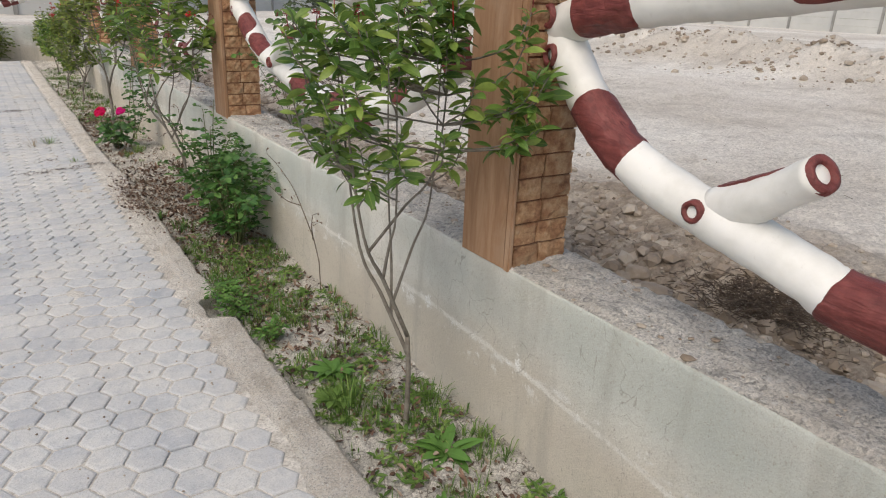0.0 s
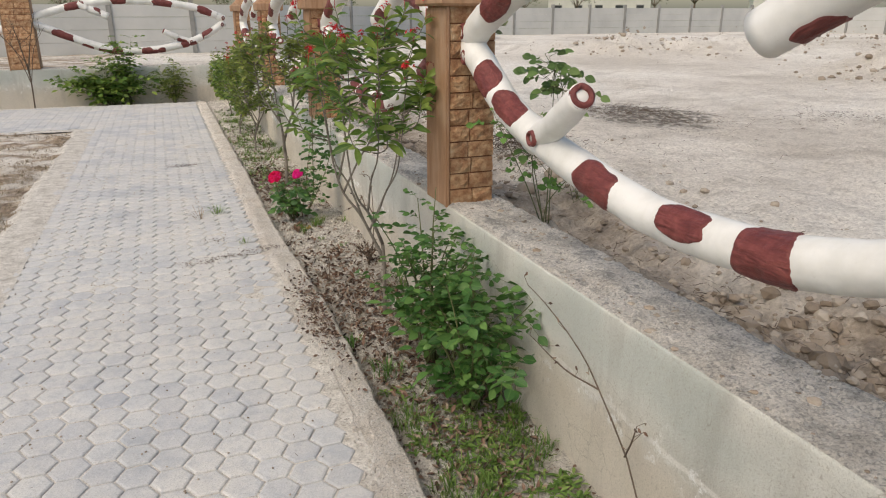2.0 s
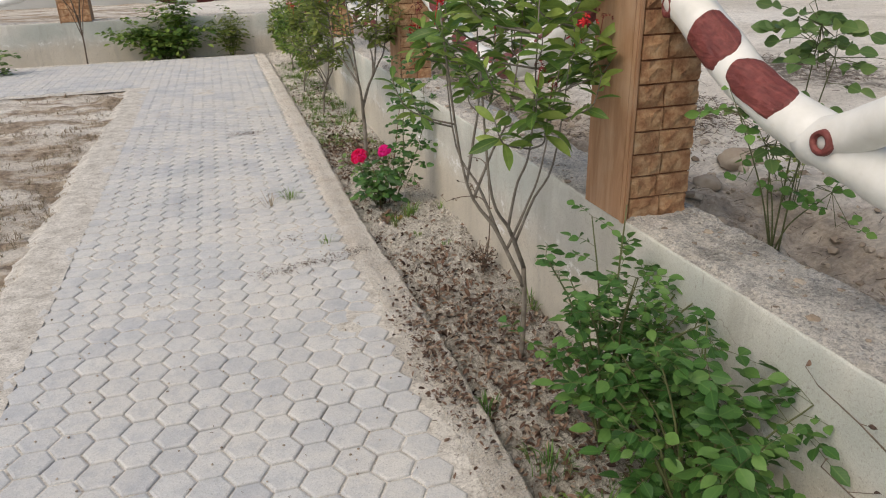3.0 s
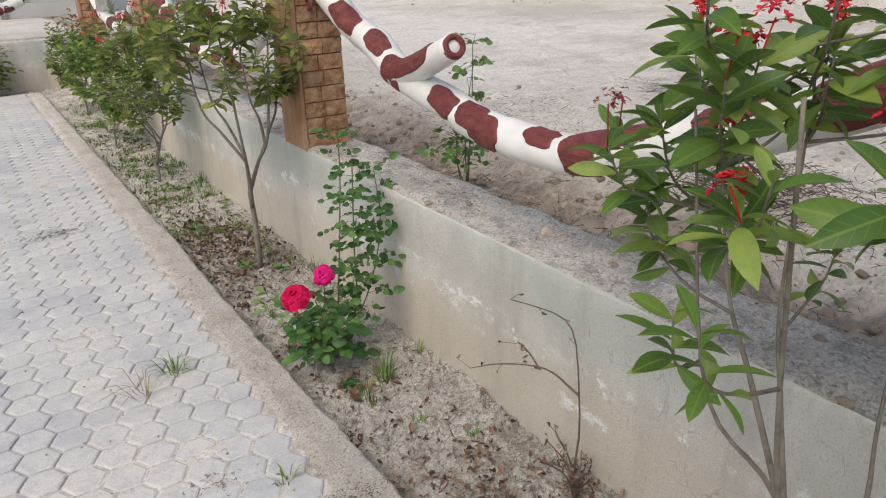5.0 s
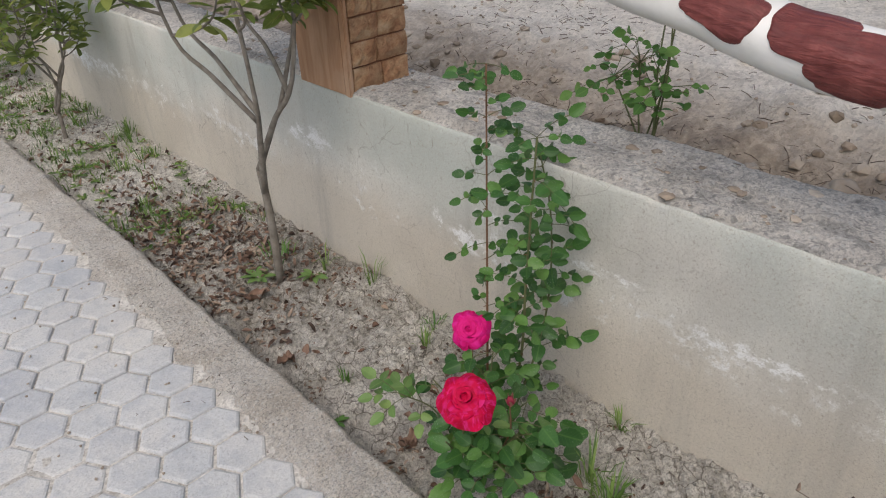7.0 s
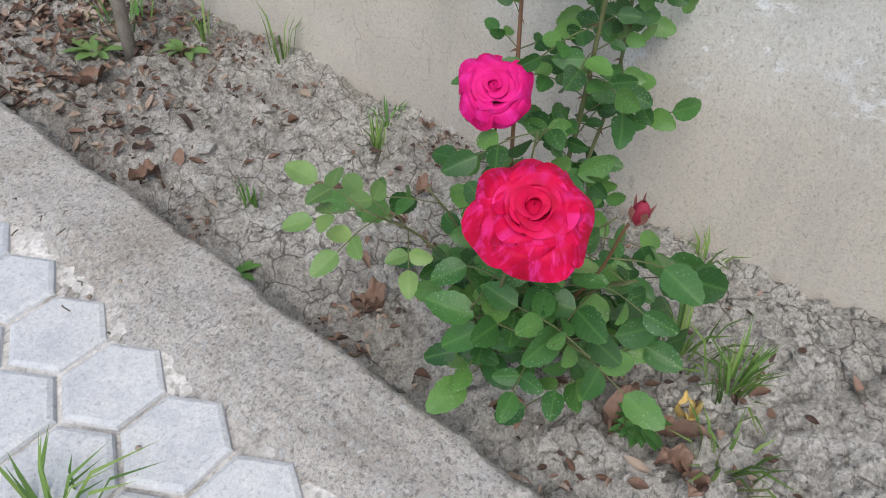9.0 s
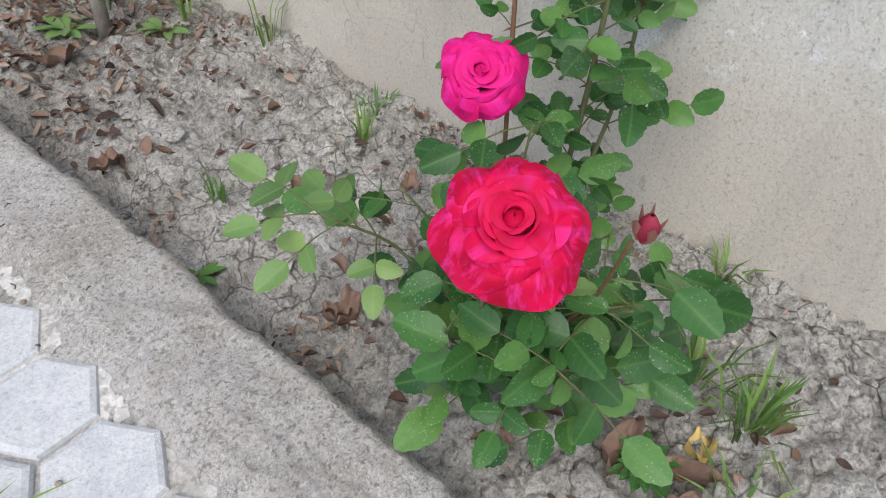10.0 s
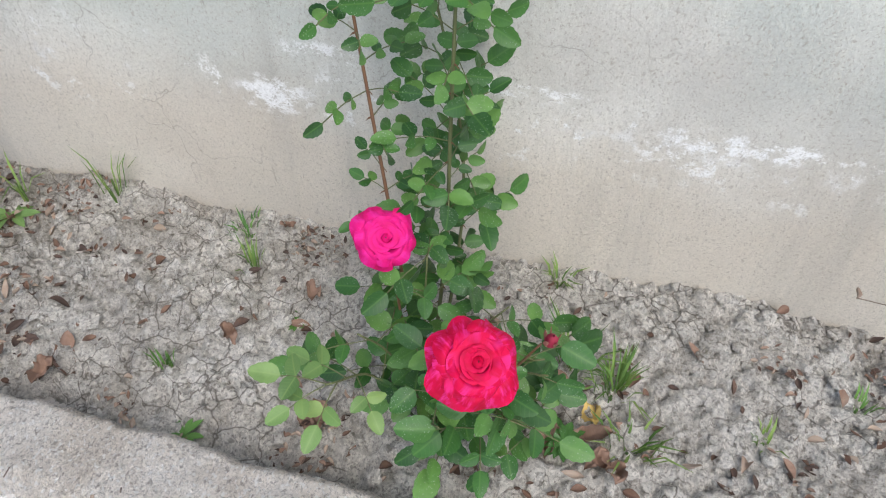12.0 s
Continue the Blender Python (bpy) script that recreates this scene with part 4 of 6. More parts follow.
def kerb():
    ys = steps(-4, 6.2, 0.02) + steps(6.2, 8.8, 0.006)[1:] + steps(8.8, 17.0, 0.025)[1:]
    prof = [(0.0, -0.010), (0.06, -0.006)] + [(t, -0.006 + (0.018 - 0.006 * t * t) * min(1.0, max(0.0, (t - 0.34) / 0.16))) for t in steps(0.09, 0.94, 0.03)] + [(0.965, 0.0), (0.985, -0.006), (1.0, -0.018), (1.01, -0.06), (1.0, -0.2)]
    verts, faces = [], []
    for y in ys:
        x0, x1 = 0.63 + 0.10 * math.exp(-((y - 3.8) / 1.7) ** 2) + 0.04 * fbm(1, y * 2, 2) + 0.02 * fbm(3, y * 7, 2), kerb_edge(y)
        for i, (t, z) in enumerate(prof):
            rough = 0.005 * fbm(t * 4, y * 14, 5) + 0.005 * fbm(t * 2, y * 4, 8) + 0.0035 * fbm(t * 14, y * 45, 2) + 0.003 * fbm(t * 34, y * 110, 6, 2)
            verts.append((x0 + (x1 - x0) * t, y, z + (rough if 0 < i < len(prof) - 2 else 0) - (max(0.0, 0.010 - 0.030 * fbm(2, y * 1.3, 7)) * max(0, 1 - t / 0.55))))
    n = len(prof)
    for j in range(len(ys) - 1):
        for i in range(n - 1):
            faces.append((j * n + i, j * n + i + 1, (j + 1) * n + i + 1, (j + 1) * n + i))
    tagged(raw("kerb", verts, faces, KERB), "rough broken cement kerb between paving and flower bed", "kerb", kind="structure")


# ---------- flower bed ----------
def bed_z(x, y):
    t = (x - KERB_X) / (WX0 - KERB_X)
    z = -0.085 + 0.012 * math.sin(t * 3.1) + 0.03 * fbm(x * 2.2, y * 2.2, 11)
    z -= 0.03 * math.exp(-((x - KERB_X - 0.03) / 0.06) ** 2)
    z += 0.02 * fbm(x * 9, y * 9, 12)
    near = math.exp(-((y - 7.6) / 2.4) ** 2)
    c = noise.voronoi(Vector((x * 17 + 0.9 * fbm(x * 9, y * 9, 2), y * 17 + 0.9 * fbm(x * 9, y * 9, 5), 0.3)))[0]
    crack = max(0.0, 0.15 - (c[1] - c[0]))
    z += (0.005 * (0.5 - c[0]) - 0.06 * crack + 0.021 * fbm(x * 26, y * 26, 13) + 0.006 * fbm(x * 62, y * 62, 3, 2)) * (0.55 + 0.45 * near)
    return z


def bed():
    ys = steps(-3.5, 6.0, 0.022) + steps(6.0, 9.4, 0.007)[1:] + steps(9.4, CROSS + 0.02, 0.03)[1:]
    ob = sheet("flower_bed", steps(0.77, WX0 + 0.02, 0.008), ys, bed_z, SOIL)
    tagged(ob, "strip of cracked grey silt soil in the flower bed", "soil", kind="structure")
    far = sheet("flower_bed", steps(-13.9, 0.86, 0.06), steps(17.02, CROSS + 0.02, 0.04), lambda x, y: -0.07 + 0.03 * fbm(x * 3, y * 3, 5), SOIL)
    tagged(far, "narrow soil strip along the end wall", "soil", kind="structure")


bed()
kerb()


# ---------- leaves and stems ----------
def blade(length, width, fold=0.25, droop=0.35, n=5, peak=0.5, half=1):
    """A leaf along +y, its face up: verts and faces. peak: where it is widest; half: points to each side."""
    verts, faces = [], []
    m = 2 * half + 1
    for i in range(n + 1):
        t = i / n
        if t < peak:
            w = math.sin(t / peak * math.pi / 2) ** 0.8
        else:
            w = math.cos((t - peak) / (1 - peak) * math.pi / 2) ** 0.75
        w = max(w, 0.03) * width / 2
        y = length * t * (1 - 0.12 * droop * t)
        z = -droop * length * t * t * 0.5
        for k in range(-half, half + 1):
            u = k / half
            verts.append(Vector((u * w, y, z + fold * abs(u) * w - 0.12 * fold * w)))
    for i in range(n):
        for k in range(m - 1):
            faces.append((i * m + k, i * m + k + 1, (i + 1) * m + k + 1, (i + 1) * m + k))
    return verts, faces


def serrated(length, width, fold, droop):
    """A rose leaflet with a toothed rim."""
    v, f = blade(length, width, fold, droop, 10, 0.42, 2)
    for i in range(11):
        t = i / 10
        want = max(0.02, 2.3 * t ** 0.55 * (1 - t) ** 0.62 * (1.12 - 0.3 * t)) * width / 2
        k = want / max(1e-6, v[i * 5 + 4].x)
        tooth = 1.0 if i in (0, 10) else 1.05 if i % 2 else 0.97
        for j in range(5):
            p = v[i * 5 + j]
            edge = j in (0, 4)
            v[i * 5 + j] = Vector((p.x * k * (tooth if edge else 1), p.y + (0.02 * length if edge and i % 2 else 0), p.z + (0.012 * length if j in (1, 3) and i % 2 else 0)))
    return v, f


def turn_to(direction, up=(0, 0, 1), roll=0.0):
    """A turn that lays +y along direction with the face towards up."""
    d = Vector(direction).normalized()
    u = Vector(up)
    x = d.cross(u)
    if x.length < 1e-4:
        x = d.cross(Vector((1, 0, 0.1)))
    x.normalize()
    z = x.cross(d)
    return Matrix((x, d, z)).transposed() @ Matrix.Rotation(roll, 3, 'Y')


def put_leaf(soup, at, direction, shape, rnd, spread=0.35, face=(0, 0, 1)):
    m = turn_to(direction, (face[0] + rnd.gauss(0, spread), face[1] + rnd.gauss(0, spread), face[2]), rnd.gauss(0, spread))
    v, f = shape
    w, h = max(p.x for p in v) or 1.0, max(p.y for p in v) or 1.0
    soup.add([m @ p + at for p in v], f, [(p.x / w, p.y / h, 0.0) for p in v])


def blossom(soup, at, size, rnd):
    """A tight cluster of small five-petalled flowers."""
    for _ in range(9):
        c = Vector((rnd.gauss(0, 0.4), rnd.gauss(0, 0.4), rnd.gauss(0.2, 0.3))) * size + at
        d = (c - at + Vector((0, 0, size * 0.5))).normalized()
        a0 = rnd.uniform(0, 6)
        for k in range(5):
            a = a0 + k * 1.257
            q = d.to_track_quat('Z', 'Y').to_matrix() @ Vector((math.cos(a), math.sin(a), 0.35))
            put_leaf(soup, c, q, blade(size * 0.42, size * 0.26, 0.2, 0.5, 3, 0.6), rnd, 0.2)


def shrub(at, crown_at, crown_r, seed, stem_n, leaf_len, leaf_w, leaves, mat, label, flowers=4, wither=2, shoots=36, trunk_r=0.016, fork=0.3, dodge=None):
    """A flowering garden shrub: stems that part low down in a V, rosettes of leaves at the shoots, red flower clusters.
    crown_at: the crown's middle from the foot; crown_r: its half extents; dodge: past this x the shoots stay short of this y."""
    rnd = random.Random(seed)
    ob = holder("flowering_shrub", at, label, "shrub", "shrubs in the flower bed")
    c, r = Vector(crown_at), Vector(crown_r)
    wood, crown = Soup(), Soup()
    lines, tips = [], []
    foot = [Vector((0, 0, -0.05)), Vector((0.012, 0.008, fork * 0.6)), Vector((0.006, 0.012, fork))]
    v, f = tube(spline(foot, 6), [trunk_r * (1 - 0.03 * i) for i in range(7)], 8, 0.12, seed)
    raw("stem", v, f, BARK, ob, "slender grey-brown trunk")
    for k in range(stem_n):
        g = 6.283 * k / stem_n + seed
        end = c + Vector((r.x * 0.55 * math.cos(g), r.y * 0.6 * math.sin(g), rnd.uniform(-0.1, 0.35) * r.z))
        if k < 2:
            start = foot[2] if k else foot[1].lerp(foot[2], 0.5)
        else:
            start = min(lines[:2], key=lambda m: (m[12] - end).length)[rnd.randint(3, 9)]
        away = (end - start) * 0.32
        mid = start.lerp(end, 0.42) + Vector((away.x + rnd.gauss(0, 0.015), away.y + rnd.gauss(0, 0.015), 0.0))
        ln = spline([start, start.lerp(mid, 0.5) + Vector((rnd.gauss(0, 0.008), rnd.gauss(0, 0.008), 0.01)), mid, end], 14)
        v, f = tube(ln, [trunk_r * (0.8 if k < 2 else 0.55) * (1 - 0.65 * i / 14) for i in range(15)], 7, 0.15, seed + k)
        raw("stem", v, f, BARK, ob)
        lines.append(ln)
    for k in range(shoots):
        g, h = rnd.uniform(0, 6.283), rnd.uniform(-1, 1)
        q = (1 - h * h) ** 0.5
        d = Vector((q * math.cos(g), q * math.sin(g), h)) * rnd.uniform(0.45, 1.0) ** 0.5
        tip = c + Vector((d.x * r.x, d.y * r.y, (d.z if d.z > -0.6 else -d.z * 0.5) * r.z))
        if dodge and tip.x + at[0] > dodge[0] - 0.1:
            tip.y = min(tip.y, dodge[1] - at[1] - rnd.uniform(0.02, 0.12))
        ln = min(lines, key=lambda m: (m[10] - tip).length + rnd.uniform(0, 0.15))
        j = min(range(5, 15), key=lambda i: (ln[i] - tip).length + (0.5 if ln[i].z > tip.z - 0.12 else 0))
        foot_at = ln[j]
        low = min(foot_at.z, tip.z - 0.1)
        bend = Vector((foot_at.x + (tip.x - foot_at.x) * 0.82, foot_at.y + (tip.y - foot_at.y) * 0.82, low + (tip.z - low) * 0.45))
        way = spline([foot_at, foot_at.lerp(bend, 0.5) + Vector((rnd.gauss(0, 0.012), rnd.gauss(0, 0.012), -0.01)), bend, tip], 10)
        wood.tube(way, [trunk_r * 0.34 * (1 - 0.55 * i / 10) for i in range(11)], 5)
        tips.append(way)
    for way in tips:
        size = rnd.uniform(0.75, 1.12)
        n = leaves + rnd.randint(-3, 3)
        for i in range(n):
            a = i * 2.4 + rnd.uniform(-0.3, 0.3)
            t = i / n
            at_k = 10 - (1 - t) ** 1.4 * 5.5
            k = way[int(at_k)].lerp(way[min(10, int(at_k) + 1)], at_k - int(at_k))
            out = Vector((math.cos(a), math.sin(a), -0.15 + 1.25 * t * t + rnd.gauss(0.1, 0.25)))
            z = (0.62 + 0.45 * math.sin(math.pi * min(1, t * 0.75 + 0.2))) * rnd.uniform(0.75, 1.15) * size
            put_leaf(crown, k, out, blade(leaf_len * z, leaf_w * z, 0.4, rnd.uniform(0.2, 1.0), 7, 0.6), rnd, 0.45)
    tagged(wood.make("shoot_wood", BARK, ob), kind="stuff")
    crown.make("crown", mat, ob)
    order = sorted(tips, key=lambda m: m[-1].z + rnd.uniform(0, 0.5), reverse=True)
    for k, way in enumerate(order[:flowers + wither]):
        q = Soup()
        head = way[-1] + Vector((rnd.gauss(0, 0.01), rnd.gauss(0, 0.01), rnd.uniform(0.04, 0.10)))
        q.tube([way[-1] - Vector((0, 0, 0.01)), way[-1].lerp(head, 0.5), head], 0.0018, 5)
        blossom(q, head, 0.040 if k < flowers else 0.026, rnd)
        q.make("flower_head", REDFLOWER if k < flowers else DARKFLOWER, ob, "scarlet flower cluster" if k < flowers else "withered dark red flower cluster")
    return ob


def compound(leafs, stalks, at, direction, size, rnd, pairs=2, shape=serrated, keep_off=(), face=(0, 0, 1), wild=0.4):
    """A rose leaf: a stalk with toothed leaflets in pairs and one at the end."""
    d = Vector(direction).normalized()
    length = size * (1.0 + 0.75 * pairs)
    end = at + d * length + Vector((0, 0, -0.22 * length))
    if any((end - c).length < r or (at.lerp(end, 0.6) - c).length < r for c, r in keep_off):
        return
    ln = spline([at, at.lerp(end, 0.5) + Vector((0, 0, 0.08 * length)), end], 6)
    stalks.tube(ln, 0.0012, 4)
    side = d.cross(Vector((0, 0, 1)))
    side = side.normalized() if side.length > 0.05 else Vector((1, 0, 0))
    put_leaf(leafs, ln[-1], d + Vector((0, 0, -0.25)), shape(size * 1.15, size * 0.70, 0.3, rnd.uniform(0.1, 0.5)), rnd, wild, face)
    for p in range(pairs):
        q = ln[4 - 2 * p] if pairs <= 2 else ln[5 - p]
        s = size * (0.95 - 0.2 * p)
        for g in (-1, 1):
            put_leaf(leafs, q, side * g + d * 0.45 + Vector((0, 0, rnd.uniform(-0.25, 0.1))), shape(s, s * 0.66, 0.3, rnd.uniform(0.1, 0.5)), rnd, wild, face)


def small_rose_bush(at, spread, top, seed, count, size, label, mat=None, name="rose_bush", shape=None, lo=2, cane_r=0.006):
    """A leafy bush without flowers: canes and many compound leaves."""
    rnd = random.Random(seed)
    ob = holder(name, at, label, "bush", "bushes in the flower bed")
    leafs, stalks = Soup(), Soup()
    lines = []
    for k in range(max(4, count // 12)):
        a = rnd.uniform(0, 6.28)
        r = rnd.uniform(0.3, 1.0)
        end = Vector((spread[0] * r * math.cos(a), spread[1] * r * math.sin(a), top * rnd.uniform(0.45, 1.0) * (1.1 - 0.35 * r)))
        ln = spline([(rnd.gauss(0, 0.02), rnd.gauss(0, 0.02), -0.05), end * 0.5 + Vector((0, 0, 0.12 * top)), end], 10)
        v, f = tube(ln, [cane_r * (1 - 0.6 * i / 10) for i in range(11)], 5)
        raw("cane", v, f, STEM, ob)
        lines.append(ln)
    for i in range(count):
        ln = lines[i % len(lines)]
        j = rnd.randint(lo, 10)
        a = i * 2.4
        compound(leafs, stalks, ln[j], (math.cos(a), math.sin(a), rnd.uniform(-0.1, 0.6)), size * rnd.uniform(0.7, 1.2), rnd, 2, shape or (lambda l, w, f, d: blade(l, w, f, d, 4, 0.45)))
    tagged(stalks.make("stalk_mass", STEM, ob), kind="stuff")
    leafs.make("crown", mat or LEAF_ROSE, ob)
    return ob


shrub((1.30, 1.17, -0.07), (-0.06, 0.06, 1.55), (0.42, 0.42, 0.48), 21, 6, 0.092, 0.032, 16, LEAF_SHRUB,
      "tall shrub with glossy green leaves and scarlet flowers by the wall", 8, 6, 74, 0.013, 0.44, (1.60, 0.84))
shrub((1.31, 5.06, -0.07), (-0.05, 0.14, 1.50), (0.52, 0.56, 0.50), 22, 8, 0.125, 0.040, 14, LEAF_SHRUB,
      "wide shrub with glossy leaves and scarlet flowers beside a pillar", 20, 10, 46, 0.0135, 0.48)
shrub((1.30, 8.80, -0.06), (0.02, 0.05, 1.42), (0.50, 0.55, 0.42), 23, 6, 0.10, 0.036, 16, LEAF_OLIVE,
      "small tree-like shrub with olive leaves on grey forking stems", 4, 3, 60, 0.019, 0.5)
shrub((1.25, 11.2, -0.06), (0.0, 0.0, 1.0), (0.36, 0.6, 0.6), 24, 6, 0.09, 0.036, 14, LEAF_OLIVE,
      "leafy olive-green shrub with a few red flowers", 9, 2, 70, 0.014, 0.2)
shrub((1.22, 13.0, -0.06), (0.0, 0.0, 0.72), (0.36, 0.6, 0.66), 25, 7, 0.085, 0.036, 16, LEAF_SHRUB,
      "dense dark green shrub near the end wall", 4, 1, 90, 0.012, 0.12)
shrub((1.28, 15.2, -0.06), (0.0, 0.0, 0.75), (0.34, 0.6, 0.6), 26, 6, 0.085, 0.036, 14, LEAF_OLIVE,
      "dusty green shrub in the bed's far corner", 3, 1, 70, 0.012, 0.12)

small_rose_bush((1.38, 3.82, -0.07), (0.26, 0.58), 0.78, 31, 215, 0.062, "dense green rose bush without blooms against the wall", LEAF_FRESH)
small_rose_bush((1.36, 4.36, -0.07), (0.40, 0.46), 1.15, 32, 210, 0.050, "airy light green rose bush by the pillar", LEAF_FRESH)
small_rose_bush((-0.9, 17.42, -0.07), (1.05, 0.24), 1.05, 33, 330, 0.11, "spreading green bush along the end wall", LEAF_SHRUB)
small_rose_bush((-0.55, 17.45, -0.07), (0.38, 0.22), 1.8, 34, 150, 0.09, "tall leggy green bush along the end wall", LEAF_SHRUB)
small_rose_bush((0.32, 17.45, -0.07), (0.38, 0.22), 1.0, 35, 190, 0.07, "grey-green bush with dusty leaves by the end wall", LEAF_OLIVE)
small_rose_bush((-3.6, 16.2, -0.07), (0.3, 0.3), 0.55, 36, 60, 0.08, "yellow-green young bush beside the paving", LEAF_YOUNG)


def sapling(at, seed):
    """A bare young tree."""
    rnd = random.Random(seed)
    ob = holder("bare_sapling", at, "leafless thin sapling against the end wall", "sapling")
    s = Soup()
    trunk = spline([(0, 0, -0.05), (0.02, 0, 0.5), (0.0, 0.02, 0.9)], 6)
    s.tube(trunk, 0.014, 6)
    for k in range(7):
        a = k * 0.9 + rnd.uniform(-0.2, 0.2)
        e = Vector((0.42 * math.cos(a), 0.12 * math.sin(a), rnd.uniform(1.2, 1.9)))
        ln = spline([trunk[3 + k % 4], trunk[6].lerp(e, 0.4), e], 6)
        s.tube(ln, [0.009 * (1 - 0.6 * i / 6) for i in range(7)], 5)
        for j in range(3):
            e2 = ln[3 + j] + Vector((rnd.gauss(0, 0.12), rnd.gauss(0, 0.05), rnd.uniform(0.1, 0.3)))
            s.tube([ln[3 + j], ln[3 + j].lerp(e2, 0.6), e2], 0.004, 4)
    s.make("trunk", TWIG, ob)


sapling((-2.35, 17.35, -0.05), 3)

# a crumpled pale cloth caught in the bush
cloth = Soup()
cv, cf = blade(0.34, 0.2, 0.6, 0.8, 8, 0.5, 3)
cloth.add([Vector((p.x + 0.02 * fbm(p.x * 9, p.y * 9, 2), p.y + 0.02 * fbm(p.y * 8, p.x * 8, 5), p.z + 0.05 * fbm(p.x * 14, p.y * 14, 3))) for p in cv], cf)
rag = cloth.make("cloth_rag", WHITE)
rag.matrix_basis = pose(0.12, 17.2, 0.62, 60, 0, -120)
rag.modifiers.new("thickness", 'SOLIDIFY').thickness = 0.006
tagged(rag, "crumpled dirty white rag caught on the dusty bush", "rag")


# ---------- the rose ----------
def petal_mat(name, a, b, c):
    """Velvet petal: a its deep base, b the middle, c the paler streaks that run out to the rim."""
    k = Mat(name, 0.6, 0.12)
    lo = k.local()
    streak = k.noise(26, 4, 0.6, co=lo, squash=(0.35, 2.2, 0.6), dist=0.3)
    out = k.step(k.axis(0, lo), 0.022, 0.058)
    col = k.ramp(k.noise(30, 4, 0.5, co=lo), [(0.34, a), (0.62, b)])
    pale = k.math('MULTIPLY', k.step(streak, 0.46, 0.58), k.math('ADD', 0.06, k.math('MULTIPLY', out, 0.8)))
    col = k.mix(pale, col, c)
    vein = k.noise(300, 3, 0.6, co=lo, squash=(0.3, 1.5, 1))
    col = k.mix(k.math('MULTIPLY', k.step(vein, 0.5, 0.75), 0.2), col, a)
    k.colour(col)
    k.bump(k.noise(160, 3, co=lo), 0.15, 0.001)
    tr = k.t.nodes.new("ShaderNodeBsdfTranslucent")
    k.put(tr.inputs[0], col)
    mx = k.t.nodes.new("ShaderNodeMixShader")
    mx.inputs[0].default_value = 0.14
    k.t.links.new(k.b.outputs[0], mx.inputs[1])
    k.t.links.new(tr.outputs[0], mx.inputs[2])
    k.t.links.new(mx.outputs[0], k.t.nodes["Material Output"].inputs[0])
    return k.m


PETAL_RED = petal_mat("red petal", (0.42, 0.002, 0.028), (0.62, 0.004, 0.06), (0.76, 0.04, 0.29))
PETAL_BUD = petal_mat("dull bud petal", (0.22, 0.02, 0.04), (0.34, 0.04, 0.07), (0.42, 0.09, 0.12))
PETAL_PINK = petal_mat("magenta petal", (0.56, 0.006, 0.11), (0.70, 0.012, 0.20), (0.77, 0.04, 0.34))


